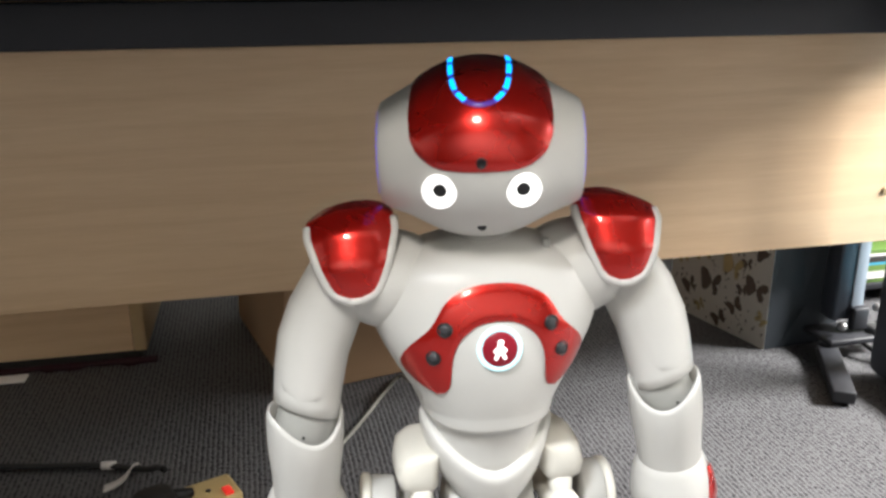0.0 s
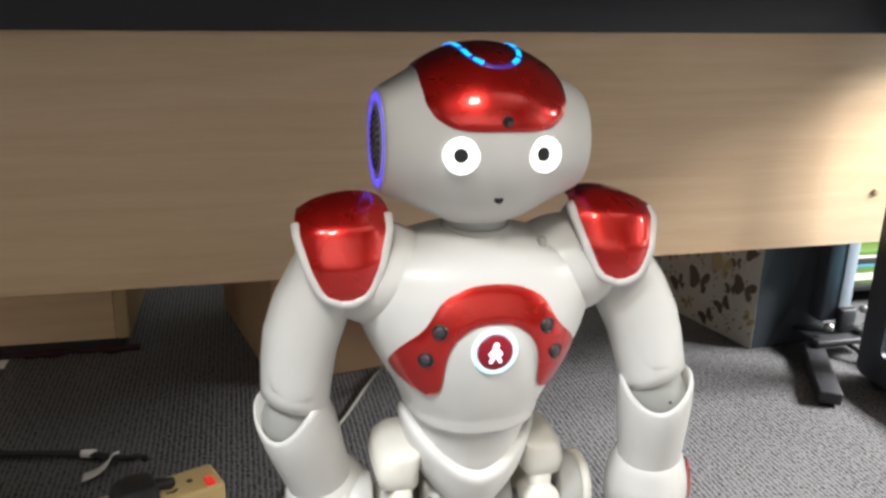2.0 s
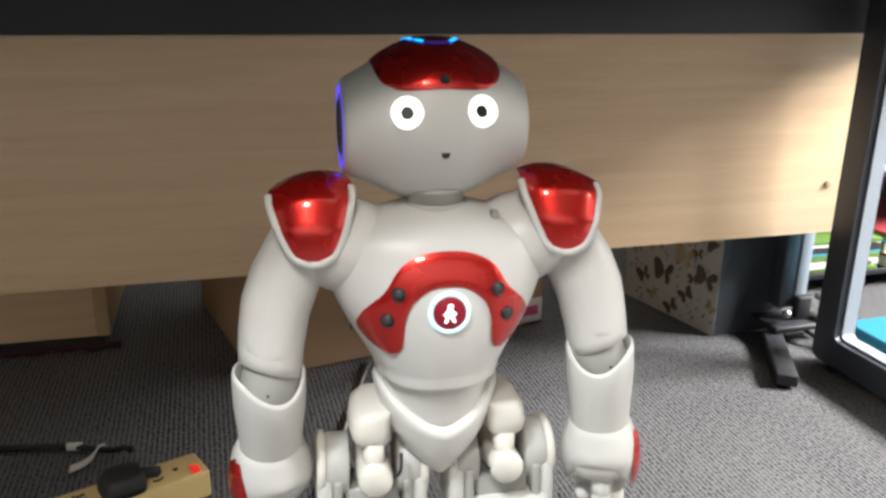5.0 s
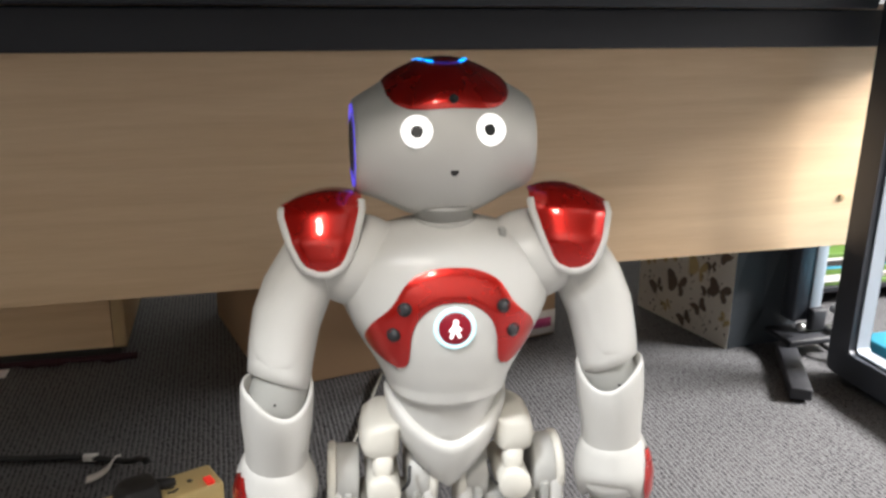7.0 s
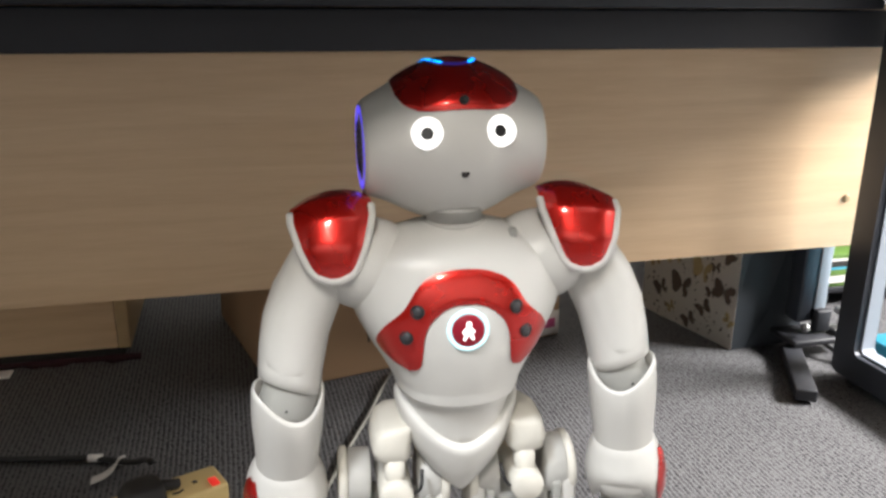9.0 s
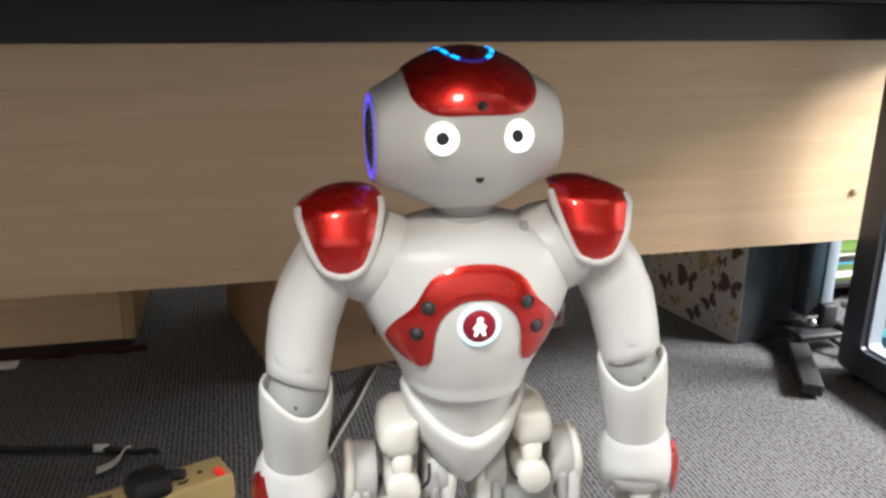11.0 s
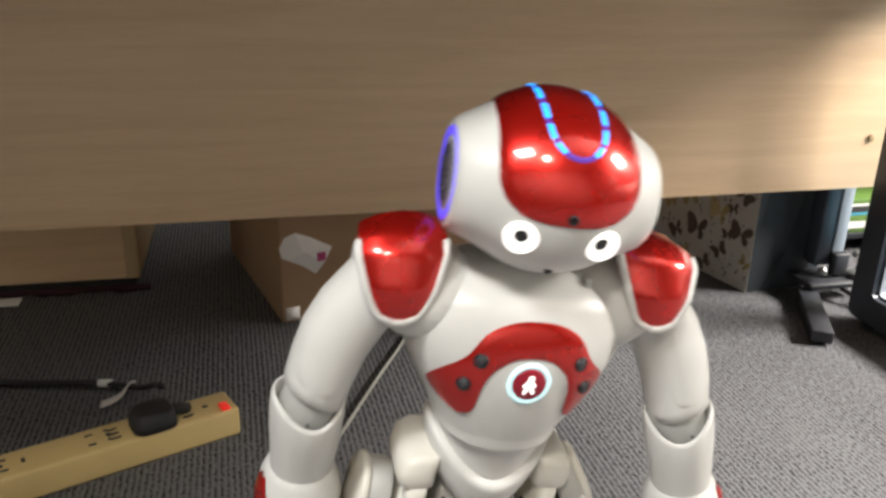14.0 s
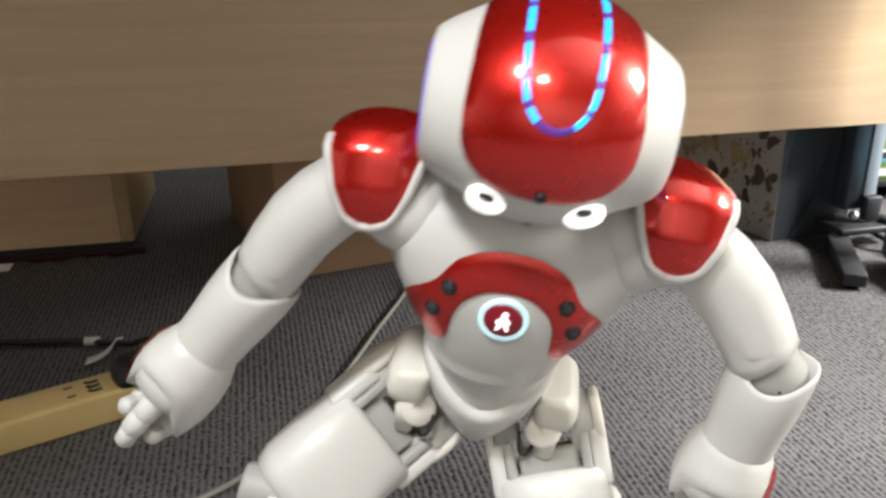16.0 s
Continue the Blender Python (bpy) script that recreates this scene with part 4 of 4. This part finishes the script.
    sb = loft([oval(0, 0.004, z, rx, ry, 36, 3) for z, rx, ry in ((0.016, 0.016, 0.018), (0.012, 0.026, 0.026), (-0.004, 0.033, 0.034), (-0.030, 0.0345, 0.038), (-0.065, 0.032, 0.034), (-0.090, 0.030, 0.030), (-0.098, 0.026, 0.026))])
    sh = part("shin", sb, WHITE, robot, "white shin shell")
    part("knee_joint", turned([(0.0, -0.037), (0.015, -0.037), (0.017, -0.034), (0.017, 0.034), (0.015, 0.037), (0.0, 0.037)], 28, m=Matrix.Rotation(math.pi / 2, 4, "Y")), GREY, sh, "grey knee joint")
    SHIN[s] = sh
    fb = loft([oval(0, -0.030 + dy, z, rx, ry, 40, 2.8) for z, rx, ry, dy in ((-0.045, 0.042, 0.078, 0), (-0.042, 0.0445, 0.081, 0), (-0.030, 0.043, 0.077, 0), (-0.014, 0.034, 0.055, 0.015), (-0.004, 0.026, 0.034, 0.026), (0.004, 0.020, 0.022, 0.03))])
    ft = part("foot", fb, WHITE, robot, "white rounded foot shell")
    part("ankle_joint", turned([(0.0, -0.025), (0.016, -0.025), (0.018, -0.022), (0.018, 0.022), (0.016, 0.025), (0.0, 0.025)], 24, m=Matrix.Rotation(math.pi / 2, 4, "Y")), GREY, ft, "grey ankle joint")
    FOOT[s] = ft

# ---- how the robot moves: torso pose, head yaw and nod, and the ways its limbs point ----
TORSO = [
    (0.0, 0.0137, -0.0510, 0.3321, -2.1, -0.9, 9.7, -9.9, 9.5),
    (0.5, 0.0156, -0.0498, 0.3315, -1.7, -1.3, 9.5, -36.8, 21.3),
    (1.0, 0.0139, -0.0517, 0.3332, -0.8, -1.0, 9.4, -55.5, 18.4),
    (1.2, 0.0130, -0.0518, 0.3333, -0.2, -0.9, 9.6, -54.0, 17.0),
    (1.4, 0.0115, -0.0520, 0.3334, 1.6, -0.6, 10.6, -22.0, 2.5),
    (1.5, 0.0107, -0.0520, 0.3334, 2.3, -0.5, 11.0, -12.4, -2.3),
    (2.0, 0.0080, -0.0561, 0.3316, 1.8, 0.7, 14.6, 0.1, -8.0),
    (2.2, 0.0115, -0.0645, 0.3282, 6.6, 0.8, 12.4, 0.3, -5.0),
    (2.5, 0.0115, -0.0771, 0.3231, 13.9, 1.0, 15.0, 0.7, 5.7),
    (3.0, 0.0112, -0.0696, 0.3298, 14.6, 0.0, 14.4, -1.0, -3.1),
    (3.5, 0.0017, -0.0499, 0.3359, 4.2, -0.2, 12.3, 0.0, -2.8),
    (4.0, 0.0040, -0.0522, 0.3364, 3.5, -0.2, 11.5, -0.3, -16.4),
    (4.5, 0.0034, -0.0491, 0.3371, -0.2, -0.5, 10.8, 0.0, -21.9),
    (7.0, 0.0039, -0.0445, 0.3383, -0.5, -0.5, 7.1, 2.8, -23.1),
    (7.5, 0.0014, -0.0462, 0.3371, -0.8, -0.3, 7.2, 3.0, -22.8),
    (8.0, 0.0008, -0.0484, 0.3388, -0.8, -0.2, 7.6, 2.8, -21.9),
    (8.5, 0.0038, -0.0502, 0.3399, -0.5, -0.5, 8.6, 2.1, -21.4),
    (9.0, 0.0061, -0.0468, 0.3391, -0.6, -1.0, 8.9, 2.3, -22.4),
    (9.5, 0.0072, -0.0482, 0.3384, -0.9, -1.1, 9.5, 1.9, -22.0),
    (12.0, 0.0056, -0.0525, 0.3391, 2.2, -0.6, 10.5, 2.3, -9.8),
    (12.5, 0.0042, -0.0528, 0.3393, 3.6, -0.9, 10.4, 2.2, -10.2),
    (13.0, 0.0000, -0.0758, 0.3296, 8.0, -2.1, 12.1, 0.4, -6.9),
    (13.5, -0.0210, -0.0847, 0.2835, 5.9, -6.1, 12.1, -1.1, 0.5),
    (14.0, 0.0191, -0.0839, 0.2626, 6.8, 7.2, 13.1, -4.2, 8.2),
    (14.5, 0.0395, -0.0598, 0.2502, 1.9, 14.8, 5.0, -0.2, 13.9),
    (15.0, 0.0380, -0.0442, 0.2366, -3.4, 17.5, -1.5, 3.4, 18.8),
    (15.5, 0.0525, -0.0441, 0.2385, -0.9, 19.7, -5.3, 3.1, 18.4),
    (16.0, 0.0295, -0.0721, 0.2432, 15.7, 9.6, -3.6, 1.6, 23.3),
]
# seconds: right upper arm, right forearm, left upper arm, left forearm, right thigh, left thigh (unit ways in torso space)
LIMB_WAYS = [
    (0.0, -0.36, -0.18, -0.92,  -0.05, 0.18, -0.98,  0.37, -0.17, -0.91,  0.16, 0.12, -0.98,  -0.09, -0.19, -0.98,  -0.03, -0.20, -0.98),
    (0.5, -0.35, -0.19, -0.92,  -0.05, 0.19, -0.98,  0.37, -0.18, -0.91,  0.15, 0.11, -0.98,  -0.09, -0.21, -0.97,  -0.03, -0.22, -0.97),
    (1.0, -0.35, -0.22, -0.91,  -0.04, 0.18, -0.98,  0.34, -0.21, -0.92,  0.18, 0.12, -0.98,  -0.08, -0.19, -0.98,  -0.02, -0.20, -0.98),
    (1.5, -0.33, -0.21, -0.92,  -0.04, 0.16, -0.99,  0.34, -0.26, -0.90,  0.18, 0.10, -0.98,  -0.08, -0.24, -0.97,  -0.02, -0.25, -0.97),
    (2.0, -0.29, -0.05, -0.95,  0.29, 0.14, -0.95,  0.39, -0.25, -0.88,  0.12, 0.14, -0.98,  -0.08, -0.26, -0.96,  -0.02, -0.28, -0.96),
    (2.2, -0.34, -0.05, -0.94,  0.45, -0.87, -0.12,  0.43, -0.24, -0.87,  -0.55, -0.82, -0.14,  -0.08, -0.28, -0.96,  -0.02, -0.30, -0.95),
    (2.5, -0.45, -0.23, -0.86,  -0.07, 0.05, -1.00,  0.43, -0.47, -0.77,  0.35, -0.07, -0.94,  -0.11, -0.56, -0.82,  -0.05, -0.58, -0.81),
    (3.0, -0.61, -0.12, -0.79,  -0.62, 0.11, -0.78,  0.53, -0.33, -0.78,  0.73, -0.26, -0.64,  -0.10, -0.49, -0.86,  -0.04, -0.51, -0.86),
    (3.5, -0.31, 0.04, -0.95,  0.19, -0.98, -0.06,  0.39, 0.01, -0.92,  -0.27, -0.92, -0.28,  -0.06, -0.21, -0.98,  -0.01, -0.22, -0.98),
    (4.0, -0.28, -0.06, -0.96,  0.38, -0.30, -0.87,  0.30, -0.15, -0.94,  -0.06, -0.30, -0.95,  -0.06, -0.18, -0.98,  0.00, -0.19, -0.98),
    (4.5, -0.32, -0.16, -0.94,  0.01, 0.27, -0.96,  0.34, -0.20, -0.92,  0.09, 0.10, -0.99,  -0.06, -0.08, -0.99,  0.00, -0.09, -1.00),
    (7.0, -0.34, -0.35, -0.87,  -0.07, 0.22, -0.97,  0.35, -0.18, -0.92,  0.11, 0.08, -0.99,  -0.04, -0.03, -1.00,  0.01, -0.04, -1.00),
    (7.5, -0.34, -0.31, -0.89,  -0.07, 0.23, -0.97,  0.37, -0.15, -0.92,  0.11, 0.09, -0.99,  -0.05, -0.07, -1.00,  0.01, -0.08, -1.00),
    (8.0, -0.33, -0.32, -0.89,  -0.07, 0.23, -0.97,  0.36, -0.17, -0.92,  0.12, 0.09, -0.99,  -0.04, -0.03, -1.00,  0.02, -0.03, -1.00),
    (8.5, -0.34, -0.26, -0.90,  -0.06, 0.23, -0.97,  0.35, -0.20, -0.92,  0.12, 0.09, -0.99,  -0.04, -0.03, -1.00,  0.01, -0.04, -1.00),
    (9.0, -0.35, -0.27, -0.90,  -0.07, 0.22, -0.97,  0.35, -0.21, -0.91,  0.11, 0.09, -0.99,  -0.05, -0.03, -1.00,  0.01, -0.04, -1.00),
    (9.5, -0.34, -0.25, -0.91,  -0.06, 0.23, -0.97,  0.36, -0.21, -0.91,  0.11, 0.09, -0.99,  -0.06, -0.02, -1.00,  0.00, -0.03, -1.00),
    (12.0, -0.35, -0.25, -0.90,  -0.05, 0.19, -0.98,  0.33, -0.31, -0.89,  0.17, 0.06, -0.98,  -0.05, -0.08, -1.00,  0.01, -0.09, -1.00),
    (12.5, -0.37, -0.27, -0.89,  -0.05, 0.15, -0.99,  0.32, -0.34, -0.89,  0.16, 0.04, -0.99,  -0.05, -0.10, -0.99,  0.01, -0.11, -0.99),
    (13.0, -0.39, -0.25, -0.89,  -0.06, 0.09, -0.99,  0.33, -0.34, -0.88,  0.17, 0.08, -0.98,  -0.12, -0.40, -0.91,  -0.07, -0.41, -0.91),
    (13.5, -0.44, -0.20, -0.87,  -0.20, 0.10, -0.97,  0.36, -0.28, -0.89,  0.16, 0.13, -0.98,  -0.25, -0.72, -0.64,  -0.19, -0.74, -0.65),
    (14.0, -0.42, -0.08, -0.90,  0.03, 0.13, -0.99,  0.47, -0.26, -0.85,  0.33, -0.01, -0.94,  -0.20, -0.03, -0.98,  0.47, -0.14, -0.88),
    (14.5, -0.47, -0.27, -0.84,  -0.22, -0.74, -0.63,  0.55, -0.22, -0.81,  0.44, 0.09, -0.89,  -0.03, -0.40, -0.92,  0.19, -0.66, -0.73),
    (15.0, -0.48, -0.28, -0.83,  -0.24, -0.81, -0.53,  0.68, -0.15, -0.71,  0.00, 0.08, -1.00,  -0.32, -0.77, -0.56,  0.38, -0.36, -0.85),
    (15.5, -0.59, -0.24, -0.77,  -0.32, -0.82, -0.48,  0.69, -0.26, -0.67,  -0.02, 0.03, -1.00,  -0.53, -0.49, -0.69,  0.48, -0.28, -0.83),
    (16.0, -0.63, -0.21, -0.75,  -0.52, -0.30, -0.80,  0.73, -0.29, -0.61,  -0.04, -0.12, -0.99,  -0.64, -0.62, -0.46,  0.34, -0.68, -0.66),
]

# seconds, and where the trailing grey cable lies: along x, and its turn
CABLE_DRAG = [(0, -0.176, 3.1), (0.5, -0.174, 3.1), (1.5, -0.172, 4.5), (2.8, -0.157, 10.2), (4.4, -0.115, 14.2), (7, -0.121, 13.2), (9.5, -0.135, 8.7), (12.5, -0.167, 12.0), (13, -0.162, 11.7), (13.5, -0.139, 11.2), (14.6, -0.085, 0.1), (15, -0.097, 2.2), (15.5, -0.090, 0.0), (16, -0.109, 7.1)]

# seconds, and the turn of the right and left forearm about its own length
TWIST = [(0, -28, -28), (1.8, -28, -28), (2, 40, -20), (2.2, 75, 30), (2.5, 85, 70), (3, 90, 90), (3.5, 30, 90), (4, 10, 80), (4.5, -28, -28), (13.5, -28, -28), (14.5, 0, -20), (15, 18, -15), (15.5, 25, -14), (16, 25, -18)]


def between(rows, t):
    """Row values at t, straight between rows."""
    for a, b in zip(rows[:-1], rows[1:]):
        if a[0] <= t <= b[0]:
            k = (t - a[0]) / (b[0] - a[0])
            return [x + (y - x) * k for x, y in zip(a[1:], b[1:])]
    return list(rows[-1][1:])


def hung(joint, q):
    return Matrix.Translation(joint) @ q.to_matrix().to_4x4()


def motions():
    down = Vector((0, 0, -1))
    tracks = {}
    for t in sorted({row[0] for row in LIMB_WAYS + TORSO}):
        row = between(LIMB_WAYS, t)
        ways = [Vector(row[3 * i:3 * i + 3]).normalized() for i in range(6)]
        x, y, z, rx, ry, rz, yaw, nod = between(TORSO, t)
        body = pose(x, y, z, rx, ry, rz)
        twist_r, twist_l = between(TWIST, t)
        tracks.setdefault(robot, []).append((t, body))
        tracks.setdefault(head, []).append((t, pose(0, 0, 0.1265) @ pose(0, 0, 0, 0, 0, yaw) @ pose(0, 0, 0, nod, 0, 0)))
        inv = body.to_3x3().inverted()
        for i, s in ((0, -1), (1, 1)):
            u, f, th = ways[2 * i], ways[2 * i + 1], ways[4 + i]
            sh = Vector((s * 0.086, 0, 0.100))
            qu = down.rotation_difference(u)
            twist = (twist_r, twist_l)[i]
            qf = u.rotation_difference(f) @ qu @ Euler((0, 0, radians(s * twist))).to_quaternion()
            lift = math.atan2(-u.y, -u.z)
            tracks.setdefault(PADS[s], []).append((t, Matrix.Translation(sh) @ Matrix.Rotation(-lift * 0.6, 4, "X")))
            tracks.setdefault(UPPER[s], []).append((t, hung(sh, qu)))
            tracks.setdefault(FORE[s], []).append((t, hung(sh + 0.112 * u, qf)))
            hip = Vector((s * 0.050, -0.004, -0.085))
            qt = down.rotation_difference(th)
            tracks.setdefault(THIGH[s], []).append((t, hung(hip, qt)))
            knee = hip + 0.105 * th
            kw = body @ knee
            drop = min(0.1025, max(0.02, kw.z - 0.045))
            run = math.sqrt(max(0.0, 0.1029 ** 2 - drop ** 2))
            sw = (inv @ Vector((s * 0.25 * run, 0.97 * run, -drop))).normalized()
            tracks.setdefault(SHIN[s], []).append((t, hung(knee, down.rotation_difference(sw))))
            aw = body @ (knee + 0.1029 * sw)
            flat = (body.inverted() @ pose(aw.x, aw.y, max(0.0452, aw.z), 0, 0, rz * 0.5 + s * 6))
            tracks.setdefault(FOOT[s], []).append((t, flat))
    tracks[grey_cable] = [(t, pose(x, 0.40, 0, 0, 0, turn)) for t, x, turn in CABLE_DRAG]
    for ob, rows in tracks.items():
        walk(ob, rows)


motions()
